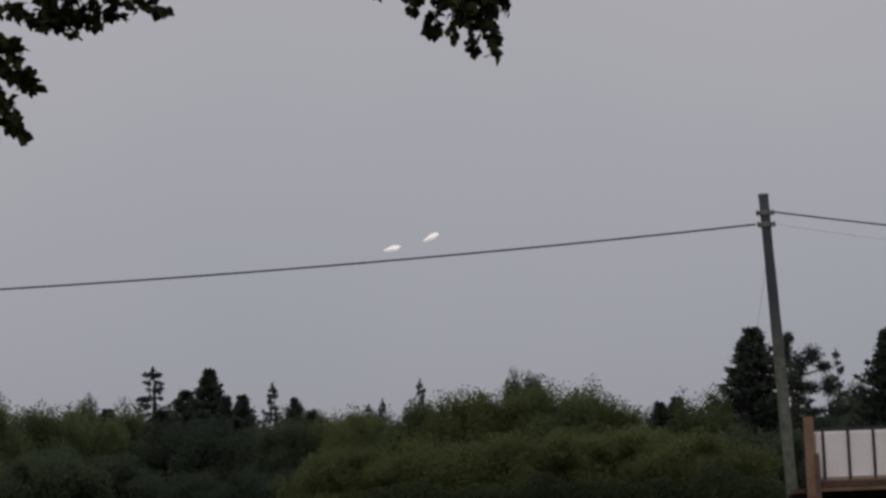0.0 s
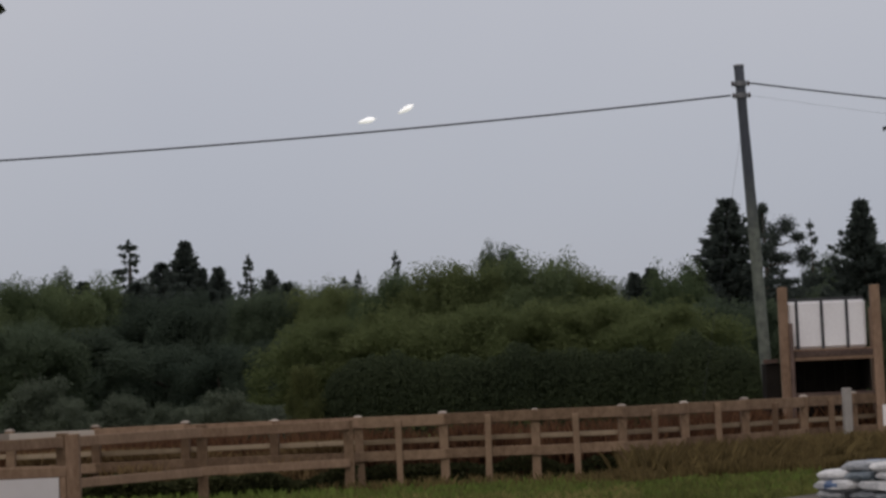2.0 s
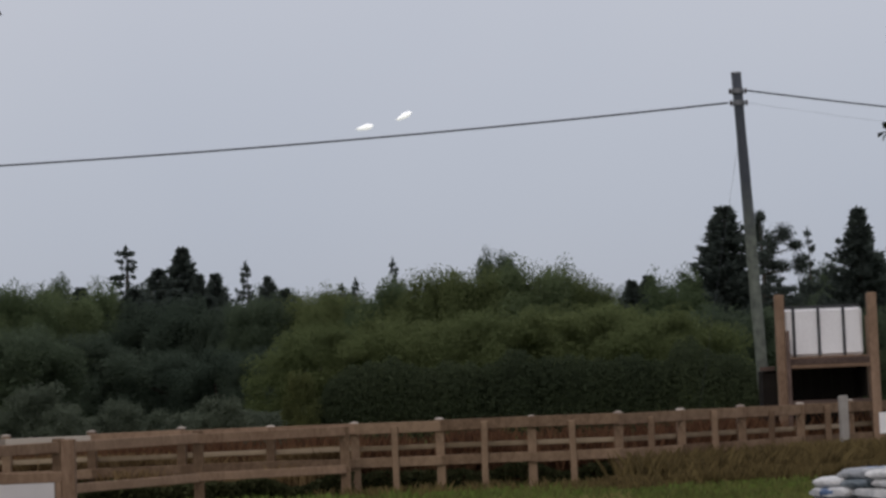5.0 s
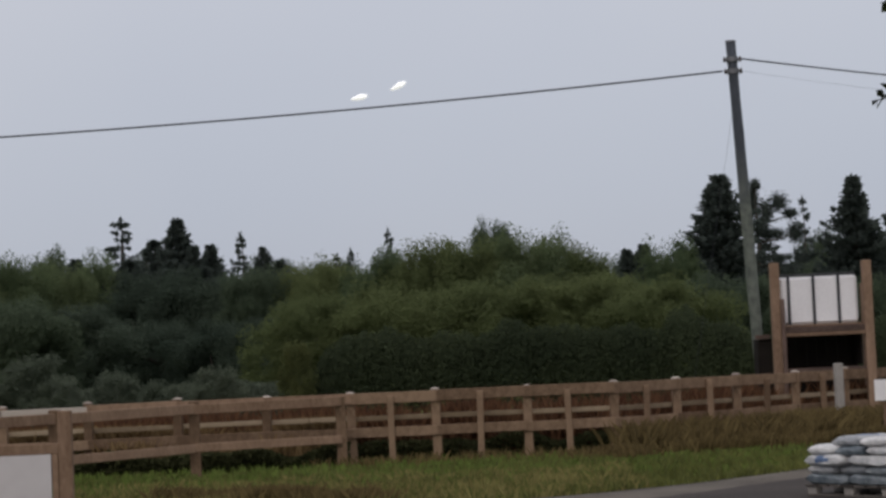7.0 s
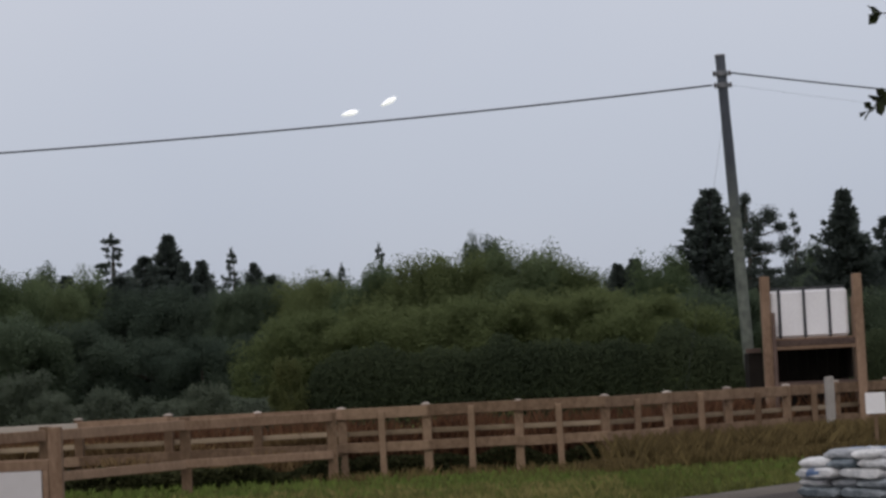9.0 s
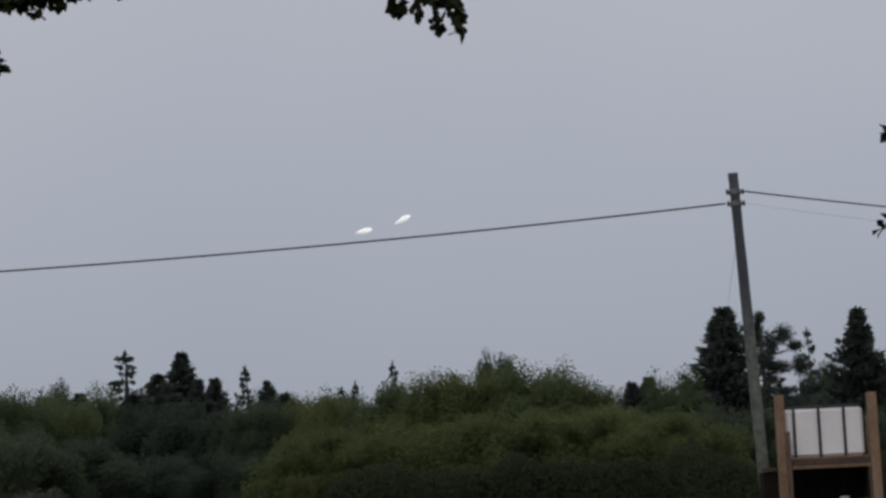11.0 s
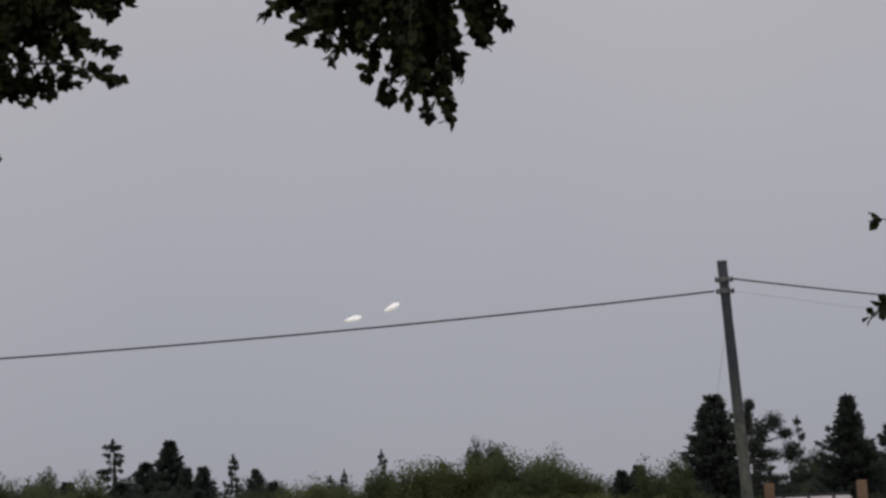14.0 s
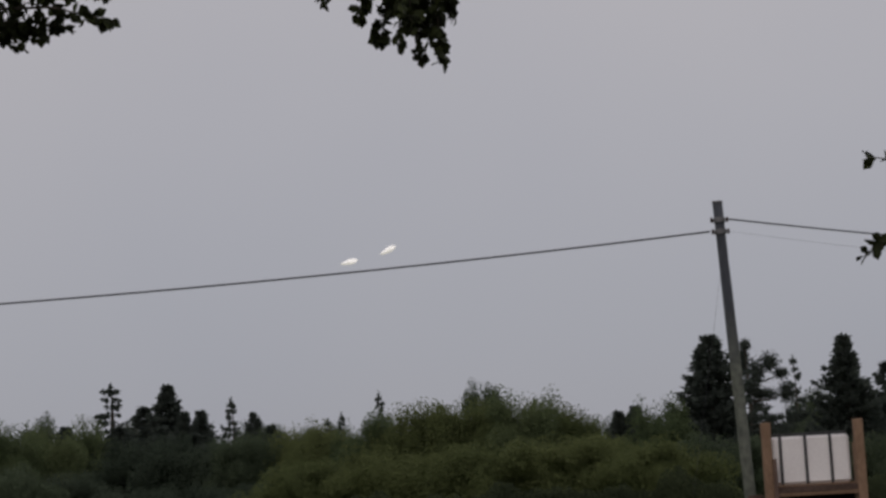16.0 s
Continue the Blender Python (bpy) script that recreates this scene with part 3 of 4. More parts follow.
def band_mesh(w, d, h, seed):
    """The printed band round the middle of a sack, just proud of it."""
    bm = bmesh.new()
    rows = []
    for i in range(5):
        x = (-0.5 + i / 4) * w * 0.34
        ring = []
        for k in range(24):
            a = 2 * math.pi * k / 24
            c, s = math.cos(a), math.sin(a)
            ring.append(bm.verts.new((x, math.copysign(abs(c) ** 0.5, c) * d * 0.515, h / 2 + math.copysign(abs(s) ** 0.7, s) * h * 0.535)))
        rows.append(ring)
    for a, b in zip(rows, rows[1:]):
        for k in range(24):
            bm.faces.new((a[k], a[(k + 1) % 24], b[(k + 1) % 24], b[k]))
    return bm_mesh("printed_band", bm, M_SACKBLUE)


SACKS = [sack_mesh(0.62, 0.42, 0.118, s, M_SACK) for s in range(4)]
SHADED_SACKS = [sack_mesh(0.62, 0.42, 0.118, s, M_SACKSHADE) for s in (5, 6)]
BAND = band_mesh(0.62, 0.42, 0.118, 1)
base = pose(PX, PY, 0.16, 0, 0, PT)
for layer in range(5):
    spots = [(-0.30, -0.28, 0), (0.32, -0.28, 0), (-0.30, 0.22, 0), (0.32, 0.22, 0)] if layer % 2 == 0 else [(-0.38, -0.16, 90), (0.06, -0.16, 90), (0.46, -0.16, 90), (-0.1, 0.3, 0)]
    if layer == 4:
        spots = [(-0.05, -0.1, 80), (0.38, -0.14, 95), (0.2, 0.25, 5)]
    for x, y, a in spots:
        m = base @ pose(x + rnd.uniform(-0.03, 0.03), y + rnd.uniform(-0.03, 0.03), layer * 0.103, rnd.uniform(-2, 2), rnd.uniform(-2, 2), a + rnd.uniform(-6, 6))
        s = thing("sack", 0, 0, 0, "full white plastic sack with a blue print, stacked on the pallet", "sack", "sacks on the pallet")
        s.matrix_basis = m
        child("bag", rnd.choice(SHADED_SACKS if layer == 0 or (layer < 4 and rnd.random() < 0.4) else SACKS), s)
        if rnd.random() < 0.75:
            child("printed_band", BAND, s, label="blue printed band")

# ---- far trees ----
def broad_crown(seed, mat, count=58000, leaf=0.0185):
    """A crown of unit height and half-width 1, of overlapping lobes of small sprays."""
    rng = np.random.default_rng(seed)
    pts, nor = [], []
    lobes = []
    for _ in range(96):
        a, z = rng.uniform(0, 6.28), rng.uniform(0.10, 0.88)
        env = math.sin(math.pi * min(1.0, 0.18 + z * 0.80)) ** 0.6
        r = env * rng.uniform(0.2, 1.0) ** 0.6 * 0.82
        lobes.append((r * math.cos(a), r * math.sin(a), z, rng.uniform(0.12, 0.30), rng.uniform(0.07, 0.16)))
    lobes.append((0, 0, 0.86, 0.3, 0.13))
    lobes.append((0, 0, 0.45, 0.7, 0.38))
    per = count // len(lobes)
    for x, y, z, rw, rh in lobes:
        d = rng.normal(size=(per, 3))
        d /= np.linalg.norm(d, axis=1)[:, None]
        k = rng.uniform(0, 1, per)[:, None] ** 0.62
        pts.append(np.array([x, y, z]) + d * k * 1.12 * np.array([rw, rw, rh]))
        nor.append(d)
    p, n = np.concatenate(pts), np.concatenate(nor)
    v, f = leaf_cloud(p, n, leaf, rng, 0.6)
    c = np.repeat(p, 4, axis=0)
    v = c + (v - c) * np.array([1.0, 1.0, 0.42])
    return np_mesh("crown", v, f, mat)


def trunk_unit(seed, top=0.6, limbs=6):
    rng = np.random.default_rng(seed)
    out = [tube([(0, 0, -0.04), (0.01, 0.01, 0.2), (-0.01, 0.02, top * 0.7), (0.02, 0, top)], [0.07, 0.05, 0.035, 0.012], 8, 0.15)]
    for _ in range(limbs):
        a, z = rng.uniform(0, 6.28), rng.uniform(0.2, top * 0.85)
        out.append(tube([(0, 0, z), (math.cos(a) * 0.25, math.sin(a) * 0.25, z + 0.08), (math.cos(a) * 0.4, math.sin(a) * 0.4, z + 0.12)], [0.028, 0.018, 0.006], 6))
    return np_mesh("trunk", *joined(out), M_BARK, True)


def fir_crown(seed, tiers=40, full=0.62, sparse_top=0.0, arms=0.12, lean=0.0):
    """Whorls of drooping branches with upturned tips; unit height, half-width 1 low down. sparse_top: the part of the height with few, open whorls."""
    rng = np.random.default_rng(seed)
    heights = list(0.05 + (0.95 - sparse_top) * np.linspace(0, 1, tiers) ** 0.95)
    if sparse_top:
        heights = [z for z in heights if z < 1 - sparse_top] + list(1 - sparse_top + sparse_top * (np.arange(7) + 0.4) / 7)
    quads = []
    for z in heights:
        open_whorl = z > 1 - sparse_top
        reach = 0.03 + min(1.0, max(0.0, 1 - z) / full) ** 0.92 * rng.uniform(0.8, 1.1)
        if open_whorl:
            reach = (0.10 + 0.9 * (1 - z)) * rng.uniform(0.7, 1.35)
        for _ in range(rng.integers(4, 6) if open_whorl else rng.integers(8, 12)):
            a = rng.uniform(0, 2 * math.pi)
            r = reach * rng.uniform(0.55, 1.05)
            if rng.uniform() < arms:
                r *= 1.35
            n = int(14 + 70 * r) if open_whorl else int(40 + 170 * r)
            q = rng.uniform(0.0, 1.0, n) ** 0.85
            fall, turn_up = rng.uniform(0.04, 0.09), rng.uniform(0.07, 0.16)
            zz = z - fall * r * q + turn_up * r * q ** 3 + rng.normal(0, 0.006, n)
            out = np.array([math.cos(a), math.sin(a), 0.0])
            across = np.array([-math.sin(a), math.cos(a), 0.0])
            side = rng.normal(0, 1, n)[:, None]
            p = out * (r * q)[:, None] + across * side * (0.02 + 0.13 * r * (1.05 - q))[:, None]
            p[:, 2] += zz
            p[:, 0] += lean * (z - 0.5)
            way = out * 0.8 + across * np.sign(side) * 0.7 + rng.normal(0, 0.25, (n, 3))
            way[:, 2] = rng.normal(-0.02, 0.09, n)
            wide = rng.normal(0, 1, (n, 3)) * np.array([0.6, 0.6, 0.32])
            L = (0.055 + 0.045 * rng.uniform(0, 1, n))[:, None]
            W = 0.017 * (0.6 + 0.6 * rng.uniform(0, 1, n))[:, None]
            quads.append(np.stack([p, p + way * L * 0.5 + wide * W, p + way * L, p + way * L * 0.5 - wide * W], axis=1).reshape(-1, 3))
    n = 26
    p = np.stack([lean * 0.47 + rng.normal(0, 0.010, n), rng.normal(0, 0.010, n), rng.uniform(0.94, 1.0, n)], 1)
    way = rng.normal(0, 0.05, (n, 3)) * np.array([1, 1, 0.3]) + np.array([0, 0, 0.02])
    wide = rng.normal(0, 0.03, (n, 3)) * np.array([1, 1, 0.3])
    quads.append(np.stack([p, p + way * 0.5 + wide, p + way, p + way * 0.5 - wide], axis=1).reshape(-1, 3))
    v = np.concatenate(quads)
    i = np.arange(len(v) // 4)[:, None] * 4
    return np_mesh("crown", v, np.concatenate([i + np.array([[0, 1, 2]]), i + np.array([[0, 2, 3]])]), M_FIR)


def ragged_pine(x, y, h, lean, clumps, seed, label, group):
    """A pine with a bare leaning stem, crooked limbs and open tufts of needles; clumps: sideways, height, half-width, half-height."""
    rng = np.random.default_rng(seed)
    root = thing("pine", x, y, 0, label, "tree", group)
    stem = [(lean * i / 6 + 0.05 * math.sin(i * 1.7), 0, -0.3 + (h + 0.3) * i / 6) for i in range(7)]
    wood = [tube(stem, [0.24 - 0.034 * i for i in range(7)], 9, 0.15)]
    pts, nor = [], []
    for dx, z, rw, rh in clumps:
        dy = rng.uniform(-0.5, 0.5)
        a = Vector((lean * (z - 0.4) / h, 0, z - 0.4))
        b = Vector((dx, dy, z - 0.05))
        wood.append(tube([a, a.lerp(b, 0.5) + Vector((0, 0, -0.12)), b], [0.07, 0.045, 0.015], 6, 0.2))
        n = int(500 + 2600 * rw * rh)
        d = rng.normal(size=(n, 3))
        pts.append(np.array([dx, dy, z]) + d * np.array([rw, max(rw, 0.4), rh]) * 0.5)
        nor.append(d + np.array([0, 0, 1.0]))
    child("trunk", np_mesh("trunk", *joined(wood), M_BARK, True), root)
    child("crown", np_mesh("crown", *leaf_cloud(np.concatenate(pts), np.concatenate(nor), 0.06, rng, 0.8), M_FIR), root)
    return root


TRUNKS = [trunk_unit(s) for s in (1, 2)]
MAST = np_mesh("trunk", *tube([(0, 0, -0.04), (0, 0, 0.4), (0.01, 0, 0.8), (0, 0, 0.955)], [0.10, 0.07, 0.035, 0.008], 8, 0.1), M_BARK, True)
OLIVE = [broad_crown(s, M_CANOPY) for s in (11, 12, 13)]
GREEN = [broad_crown(s, M_GREEN) for s in (21, 22)]
DARK = [broad_crown(s, M_WOOD) for s in (31, 32)]
YEWS = [broad_crown(33, M_YEW)]
FIRS = [fir_crown(41, 30, 0.62, arms=0.22), fir_crown(42, 28, 0.66, arms=0.25), fir_crown(43, 32, 0.72, arms=0.2)]
GAPPY = [fir_crown(51, 24, 0.75, 0.30, 0.25, 0.1), fir_crown(52, 24, 0.75, 0.26, 0.25, -0.1)]


def tree(x, y, h, r, crown, trunk, label, group, name="tree"):
    root = thing(name, x, y, 0, label, "tree", group, turn=rnd.uniform(0, 360))
    s = Matrix.Diagonal((r, r, h, 1))
    child("trunk", trunk, root, s)
    child("crown", crown, root, s)
    return root


def grove(rows, crowns, trunks, label, group, name="tree", swell=1.0, lift=1.04):
    for i, (x, y, h, r) in enumerate(rows):
        tree(x, y, h * lift, r * swell, crowns[i % len(crowns)], trunks[i % len(trunks)], label, group, name)


grove([(-16.8, 132, 11.5, 3.0), (-18.6, 134, 10.3, 2.9), (-15.6, 130, 9.6, 2.4), (-14.1, 126, 9.4, 2.2), (-11.7, 135, 9.6, 2.0), (13.2, 150, 9.2, 2.6), (14.4, 150, 9.5, 2.8), (-30.0, 170, 11.3, 3.8), (-13.4, 170, 10.6, 3.0), (-17.8, 118, 8.2, 3.2), (-15.2, 116, 8.0, 3.2), (-13.2, 114, 7.4, 2.8)],
      FIRS, [MAST], "tall dark green conifer on the far skyline", "conifers of the far wood", "conifer", 1.15, 0.975)
grove([(-20.0, 130, 11.5, 3.1), (-13.5, 140, 10.8, 1.8), (-21.4, 150, 11.0, 2.0), (-4.4, 165, 12.3, 1.6), (-8.7, 170, 10.8, 1.6), (-7.7, 175, 11.4, 1.5)],
      GAPPY, [MAST], "thin gappy dark conifer on the far skyline", "conifers of the far wood", "conifer", 1.2, 0.985)
grove([(12.7, 95, 9.6, 2.9), (12.2, 96, 7.4, 2.1), (19.8, 100, 9.7, 2.5), (20.3, 101, 7.9, 2.6), (22.9, 105, 8.6, 2.4)], FIRS, [MAST], "dark broad conifer behind the utility pole", "conifers behind the pole", "conifer", 1.15, 0.985)
grove([(20.0, 115, 10.0, 1.2)], GAPPY, [MAST], "ragged dark pine behind the utility pole", "conifers behind the pole", "conifer", 1.15, 0.985)
ragged_pine(15.2, 100, 9.6, -0.12,
            [(-0.2, 8.75, 0.26, 0.75), (-0.1, 9.5, 0.2, 0.22), (1.0, 8.6, 0.4, 0.38), (1.6, 8.07, 0.32, 0.2), (0.35, 8.15, 0.4, 0.6), (0.0, 7.4, 0.45, 0.45), (0.75, 7.1, 0.6, 0.26),
             (1.75, 7.15, 0.35, 0.5), (0.35, 6.5, 0.32, 0.25), (0.9, 5.95, 0.7, 0.16), (1.0, 5.4, 1.0, 0.4), (0.2, 5.3, 0.6, 0.6)],
            55, "ragged dark pine with open tufts behind the utility pole", "conifers behind the pole")
grove([(-22.4, 110, 7.9, 2.4), (-20.7, 112, 7.8, 2.3), (-24.9, 108, 8.2, 2.5), (-19.4, 118, 8.5, 2.1), (-27.5, 112, 8.4, 2.6)],
      GREEN, TRUNKS, "round-topped green broadleaf tree at the field edge", "broadleaf trees of the wood", swell=1.15)
grove([(-7.1, 105, 6.8, 2.0), (-5.2, 100, 6.7, 1.9), (-2.6, 98, 6.7, 2.3), (-0.5, 96, 7.2, 2.3), (1.6, 98, 7.3, 2.6), (2.8, 96.5, 6.9, 2.3), (3.9, 95, 7.2, 2.5), (5.2, 97, 7.1, 2.0), (6.5, 95, 6.4, 1.6),
       (8.0, 90, 4.9, 2.2), (10.0, 92, 6.4, 1.7)],
      [OLIVE[0], OLIVE[1], GREEN[0], OLIVE[2]], TRUNKS, "olive-green broadleaf tree in a dense row", "broadleaf trees of the wood", swell=1.35, lift=1.055)
grove([(-5.2, 82, 4.5, 2.2), (-2.0, 80, 4.7, 2.4), (1.5, 80, 4.7, 2.6), (4.5, 80, 4.8, 2.6), (8.2, 78, 4.4, 2.3), (6.5, 84, 4.9, 2.2)],
      OLIVE, TRUNKS, "low olive-green broadleaf tree before the wood", "broadleaf trees of the wood", swell=1.45)
grove([(-17.2, 115, 7.2, 2.9), (-14.0, 112, 7.2, 2.9), (-11.6, 110, 6.6, 2.6), (-16.1, 92, 4.8, 2.8), (-13.0, 95, 4.0, 2.6), (-10.4, 92, 3.9, 2.4), (-7.9, 90, 3.9, 2.0)],
      YEWS, TRUNKS, "dark broad evergreen under the far conifers", "broadleaf trees of the wood", swell=1.2)
grove([(11.9, 88, 4.7, 3.0), (18.8, 110, 5.8, 3.0), (18.9, 96, 4.6, 2.6), (14.8, 92, 4.5, 2.6), (22.0, 98, 4.6, 2.6),
       (-18.6, 90, 5.0, 3.0), (-9.5, 104, 6.6, 2.4), (22.4, 125, 8.3, 1.9), (3.2, 140, 10.7, 1.9), (3.9, 141, 10.3, 1.6)],
      DARK, TRUNKS, "dark green shaded tree within the wood", "broadleaf trees of the wood", swell=1.15)
# a long dark belt of trees closes the view behind
def h_belt(i):
    return 11.0 - 0.045 * (-46 + i * 3.7) + rnd.uniform(-0.6, 0.4)


for i in range(26):
    tree(-46 + i * 3.7 + rnd.uniform(-1, 1), 185 + rnd.uniform(-6, 10), h_belt(i), rnd.uniform(3.2, 4.2), DARK[i % 2], TRUNKS[i % 2],
         "dark distant tree of the closed wood edge", "broadleaf trees of the wood")

# ---- hedge and bushes ----
def hedge(x0, x1, y, h, deep, mat, seed, label):
    rng = np.random.default_rng(seed)
    n = int((x1 - x0) * 5600)
    x = rng.uniform(x0, x1, n)
    a = rng.uniform(0, math.pi, n)
    end = np.clip(np.minimum((x - x0) / 1.6, (x1 - x) / 1.6), 0, 1) ** 0.5
    bulge = np.array([1 + 0.24 * noise.noise(Vector((q * 0.8, seed, 0))) + 0.08 * noise.noise(Vector((q * 2.7, seed, 4))) for q in x]) * (0.25 + 0.75 * end)
    k = rng.uniform(0.7, 1.05, n)
    p = np.stack([x, y + np.cos(a) * deep * bulge * k, np.sin(a) ** 0.6 * h * bulge * k], 1)
    d = np.stack([np.zeros(n), np.cos(a), np.sin(a)], 1)
    root = thing("hedge", (x0 + x1) / 2, y, 0, label, "hedge")
    p = p - np.array([(x0 + x1) / 2, y, 0])
    bins = np.floor((x - x0 + rng.normal(0, 0.25, n)) / 1.7).astype(int)
    for b in range(bins.min(), bins.max() + 1):
        q = bins == b
        if q.sum() > 20:
            child("shrub", np_mesh("shrub", *leaf_cloud(p[q], d[q], 0.046, rng, 1.2), mat), root)
    return root


hedge(-4.35, 9.6, 60, 2.45, 1.3, M_HEDGE, 61, "long thick dark green hedge behind the paddock fence")
hedge(9.0, 17.0, 62, 2.1, 1.3, M_HEDGE, 62, "dark green hedge behind the timber stand")
hedge(-18.0, -3.0, 66, 1.25, 1.2, M_BUSH, 63, "low dark hedge along the field edge")
BUSHES = [broad_crown(71, M_BUSH, 14000, 0.036), broad_crown(72, M_BUSH, 14000, 0.036)]
YELLOW = [broad_crown(73, M_YELLOW, 14000, 0.036)]
STEM = [trunk_unit(9, 0.4, 5)]
grove([(-6.4, 58, 1.8, 1.0), (-9.2, 58, 1.8, 1.1), (-7.7, 56, 1.5, 0.8), (-12.4, 62, 2.4, 1.4), (-10.5, 57, 1.7, 1.0)], BUSHES, STEM, "rounded grey-green bush in front of the wood", "bushes at the field edge", "bush")
grove([(-4.3, 59.0, 2.4, 0.62)], YELLOW, STEM, "yellowing leafy bush beside the dark hedge", "bushes at the field edge", "bush")

# ---- overhanging trees close by ----
def leaf_spray(points, ways, size, rng):
    """Single lobed leaves: a bent midrib with two halves, each an island."""
    verts, faces = [], []
    for p, w in zip(points, ways):
        d = Vector(w).normalized()
        s = Vector(rng.normal(size=3)).cross(d).normalized()
        u = d.cross(s)
        L = size * rng.uniform(0.7, 1.25)
        W = L * rng.uniform(0.3, 0.42)
        p = Vector(p)
        k = len(verts)
        verts += [p, p + d * L * 0.3 + s * W * 0.75 + u * 0.08 * L, p + d * L * 0.62 + s * W + u * 0.1 * L, p + d * L - u * 0.08 * L,
                  p + d * L * 0.62 - s * W + u * 0.1 * L, p + d * L * 0.3 - s * W * 0.75 + u * 0.08 * L, p + d * L * 0.45]
        faces += [(k, k + 1, k + 6), (k + 1, k + 2, k + 6), (k + 2, k + 3, k + 6), (k + 3, k + 4, k + 6), (k + 4, k + 5, k + 6), (k + 5, k, k + 6)]
    return verts, faces


def near_tree(x, y, h, limbs, sprays, seed, label):
    """A trunk with limbs; sprays: (from, tip, leaves, spread), each a twig hung with leaves."""
    rng = np.random.default_rng(seed)
    root = thing("tree", x, y, 0, label, "tree", "trees over the roadside")
    o = Vector((x, y, 0))
    wood = [tube([(0, 0, -0.3), (0.03, 0, 0.8), (-0.04, 0.05, h * 0.5), (0.05, 0, h)], [0.24, 0.19, 0.15, 0.05], 12, 0.15)]
    for a, b, r in limbs:
        a, b = Vector(a) - o, Vector(b) - o
        mid = a.lerp(b, 0.5) + Vector((0, 0, 0.25))
        wood.append(tube([a, mid, b], [r, r * 0.7, r * 0.3], 8, 0.1))
    pts, ways = [], []
    for a, b, n, spread in sprays:
        a, b = Vector(a) - o, Vector(b) - o
        mid = a.lerp(b, 0.55) + Vector((rng.normal(0, 0.03), rng.normal(0, 0.05), 0.03))
        wood.append(tube([a, mid, b], [0.010, 0.006, 0.002], 5))
        for _ in range(n):
            s = rng.uniform(0, 1) ** 0.75
            q = (a.lerp(mid, s * 2) if s < 0.5 else mid.lerp(b, s * 2 - 1)) + Vector(rng.normal(0, spread, 3)) * (1.15 - s)
            pts.append(q)
            ways.append((b - a).normalized() * 0.5 + Vector(rng.normal(0, 0.6, 3)) + Vector((0, 0, -0.35)))
    child("trunk", np_mesh("trunk", *joined(wood), M_BARK, True), root)
    child("crown", np_mesh("crown", *leaf_spray(pts, ways, 0.062, rng), M_LEAF), root)
    return root


def fan(origin, tips, n, spread):
    return [(origin, (x, 10 + dy, z + 0.012), n, spread) for x, dy, z in tips]


rng_c = random.Random(5)
mid_tips = [(-0.76, 0.1, 4.54), (-0.59, -0.1, 4.38), (-0.45, 0.1, 4.28), (-0.27, 0, 4.14), (-0.17, 0.1, 4.07), (-0.07, -0.05, 3.99), (0.13, 0, 3.94), (0.2, 0.1, 4.16), (0.33, 0, 4.31), (0.44, 0.05, 4.42),
            (0.02, 0.2, 4.2), (-0.1, -0.2, 4.3), (0.1, 0.2, 4.35), (-0.3, 0.2, 4.4), (0.25, -0.2, 4.5), (-0.5, 0.2, 4.6), (-0.6, 0.2, 4.7), (0.36, 0.2, 4.6), (0.05, 0, 4.5), (-0.2, 0, 4.5)]
left_tips = [(-1.70, 0.1, 4.40), (-1.80, 0, 4.35), (-2.06, 0.1, 4.30), (-1.66, 0.1, 4.45), (-1.8, 0.1, 4.4), (-2.0, -0.1, 4.4), (-1.55, 0, 4.7), (-2.2, 0, 4.5)]
# thin level sprays that reach out from the left-hand limb: from, tip, leaves, spread
level = [((-2.2, 10.0, 4.33), (-1.46, 10.0, 4.23), 90, 0.024), ((-2.1, 10.05, 4.27), (-1.71, 10.0, 4.22), 70, 0.024), ((-2.1, 10.0, 4.25), (-1.82, 10.05, 4.19), 50, 0.02),
         ((-1.95, 10.0, 4.50), (-1.49, 10.0, 4.37), 70, 0.022), ((-1.9, 10.05, 4.66), (-1.43, 10.0, 4.62), 90, 0.022), ((-1.8, 10.0, 4.66), (-1.50, 10.0, 4.56), 70, 0.026),
         ((-2.3, 10.0, 4.28), (-2.06, 10.0, 4.18), 70, 0.026), ((-2.05, 10.05, 4.25), (-1.92, 10.0, 4.14), 34, 0.03)]
low_tips = [(-2.20, 0, 3.63), (-2.11, 0.05, 3.88), (-2.22, 0, 4.05), (-2.3, 0.1, 3.8), (-2.35, 0, 3.6), (-2.4, 0, 4.0)]
core_mid = []
for _ in range(34):
    cx = rng_c.uniform(-0.66, 0.40)
    foot = 4.50 - (cx + 0.76) * 0.74 if cx < 0.05 else 3.96 + (cx - 0.05) * 1.15
    core_mid.append((cx, rng_c.uniform(-0.4, 0.4), foot + rng_c.uniform(0.08, 0.36)))
core_left = [(rng_c.uniform(-2.6, -1.68), rng_c.uniform(-0.4, 0.4), rng_c.uniform(4.36, 4.6)) for _ in range(34)]
top_tips = [(rng_c.uniform(-4.8, 0.6), rng_c.uniform(-1.2, 1.4), rng_c.uniform(5.4, 6.8)) for _ in range(34)]
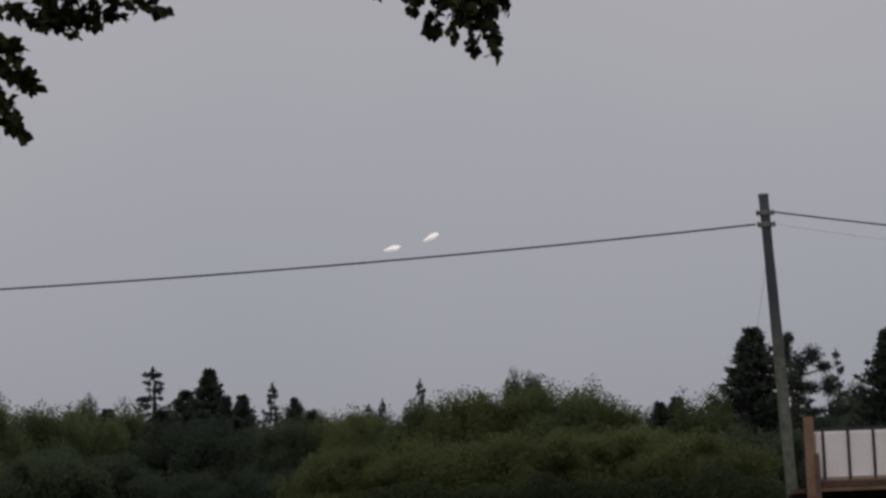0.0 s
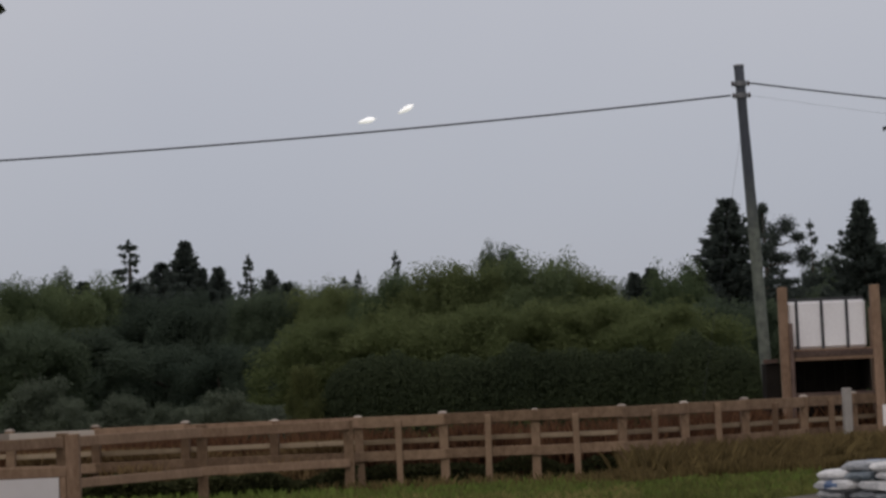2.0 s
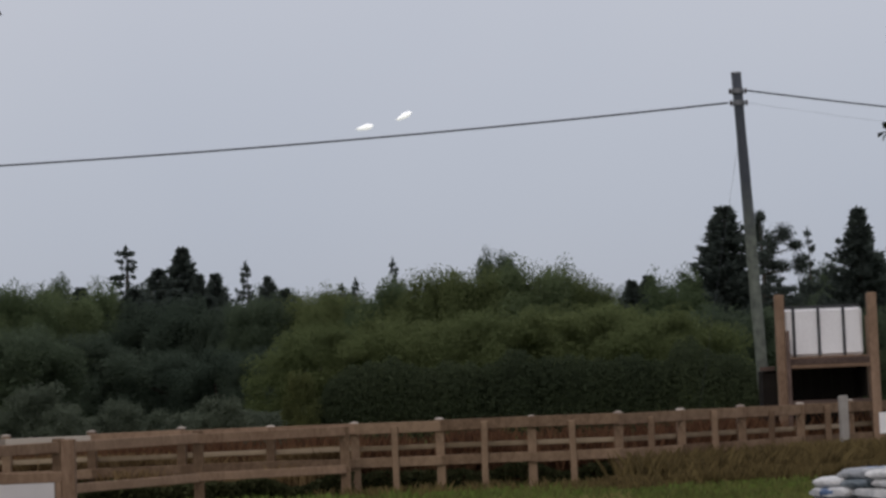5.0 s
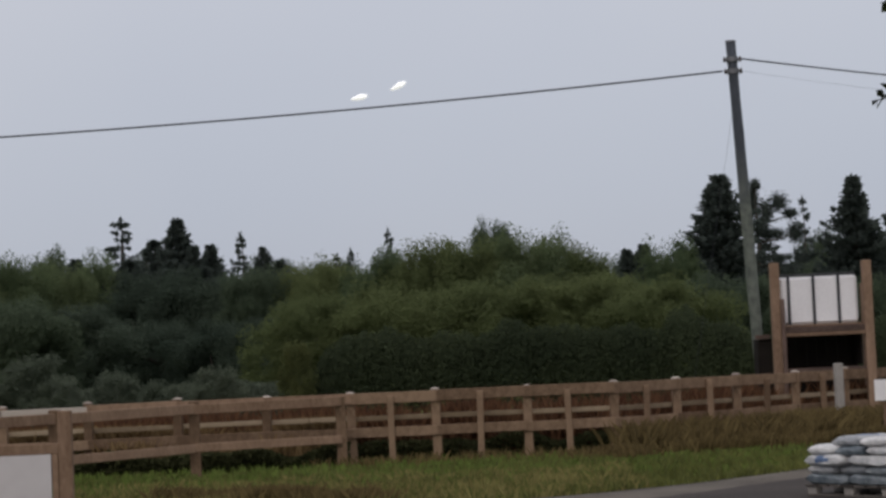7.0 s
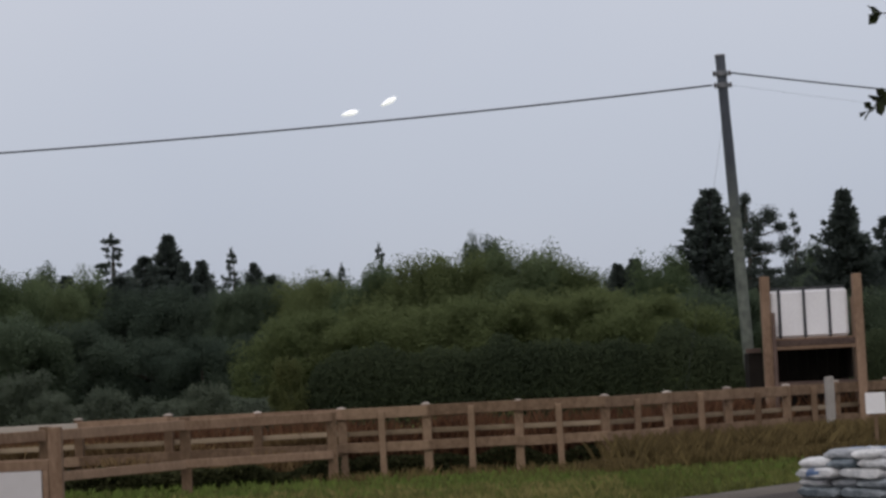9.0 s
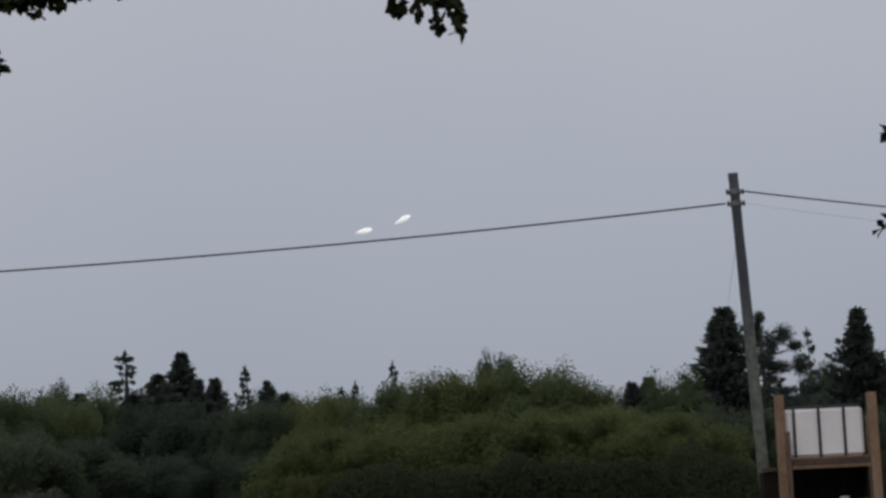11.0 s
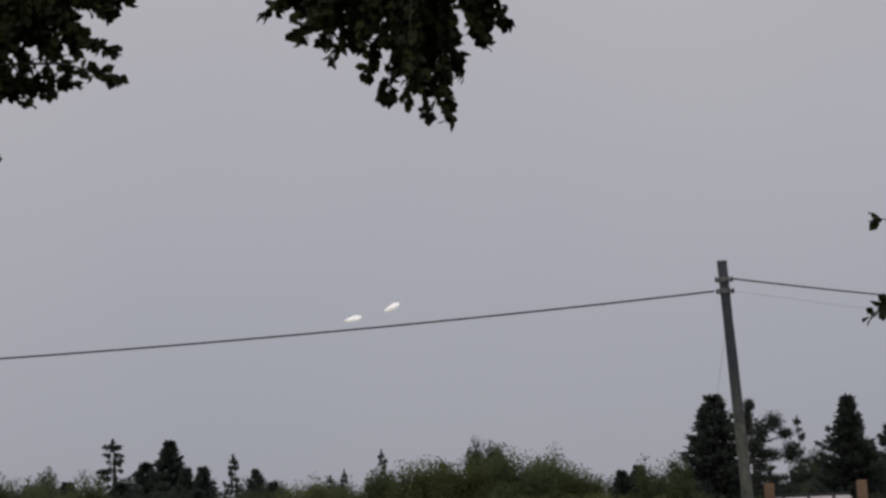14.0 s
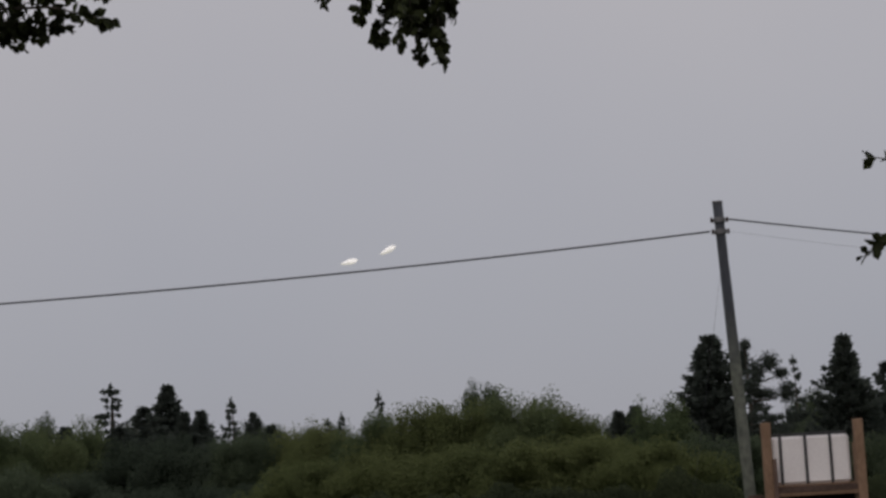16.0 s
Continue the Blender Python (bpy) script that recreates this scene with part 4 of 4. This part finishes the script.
near_tree(-4.3, 10.4, 6.2,
          [((-4.3, 10.4, 3.6), (-2.2, 10.0, 5.0), 0.09), ((-4.25, 10.4, 4.3), (0.1, 10.0, 5.15), 0.10), ((-4.3, 10.4, 3.0), (-2.6, 10.0, 4.1), 0.05), ((-4.3, 10.4, 5.0), (-1.0, 10.2, 6.2), 0.08)],
          fan((0.05, 10.0, 5.1), mid_tips + core_mid, 128, 0.042) + fan((-2.1, 10.0, 5.0), left_tips + core_left, 118, 0.044) + level + fan((-2.6, 10.0, 4.1), low_tips, 170, 0.05)
          + [((x * 0.8 - 0.6, 10.2, 5.3), (x, 10 + dy, z), 40, 0.12) for x, dy, z in top_tips], 81, "dark-leaved broadleaf tree overhanging the roadside")
right_tips = [(2.17, 0, 3.35), (2.12, 0, 2.86), (2.22, 0, 2.94), (2.3, 0.1, 3.0), (2.35, 0, 3.3), (2.4, 0.1, 2.8)]
top_right = [(rng_c.uniform(2.9, 5.8), rng_c.uniform(-1.2, 1.2), rng_c.uniform(3.6, 6.0)) for _ in range(20)]
near_tree(4.5, 10.6, 5.4, [((4.5, 10.6, 2.6), (2.7, 10.0, 3.2), 0.06), ((4.5, 10.6, 3.6), (3.4, 10.2, 4.8), 0.07)],
          fan((2.7, 10.0, 3.2), right_tips, 34, 0.022) + [((4.2, 10.4, 4.0), (x, 10 + dy, z), 36, 0.12) for x, dy, z in top_right], 82, "dark-leaved broadleaf tree at the roadside")

# ---- lights hanging in the sky ----
def sky_light(x, y, z, turn):
    bm = bmesh.new()
    bmesh.ops.create_icosphere(bm, subdivisions=3, radius=1.0)
    for v in bm.verts:
        k = 1 + 0.25 * v.co.x
        v.co = Vector((v.co.x * 1.7, v.co.y * 0.5, v.co.z * 0.45 * k)) + Vector(noise.noise_vector(v.co * 1.5)) * 0.18
    ob = new("sky_light", bm_mesh("sky_light", bm, M_GLOW))
    ob.matrix_basis = pose(x, y, z, 0, turn, 0)
    return tagged(ob, "small glowing white light hanging in the grey sky", "light", "lights in the sky")


sky_light(-14.9, 400, 53.0, -10)
sky_light(-7.3, 400, 54.9, -25)
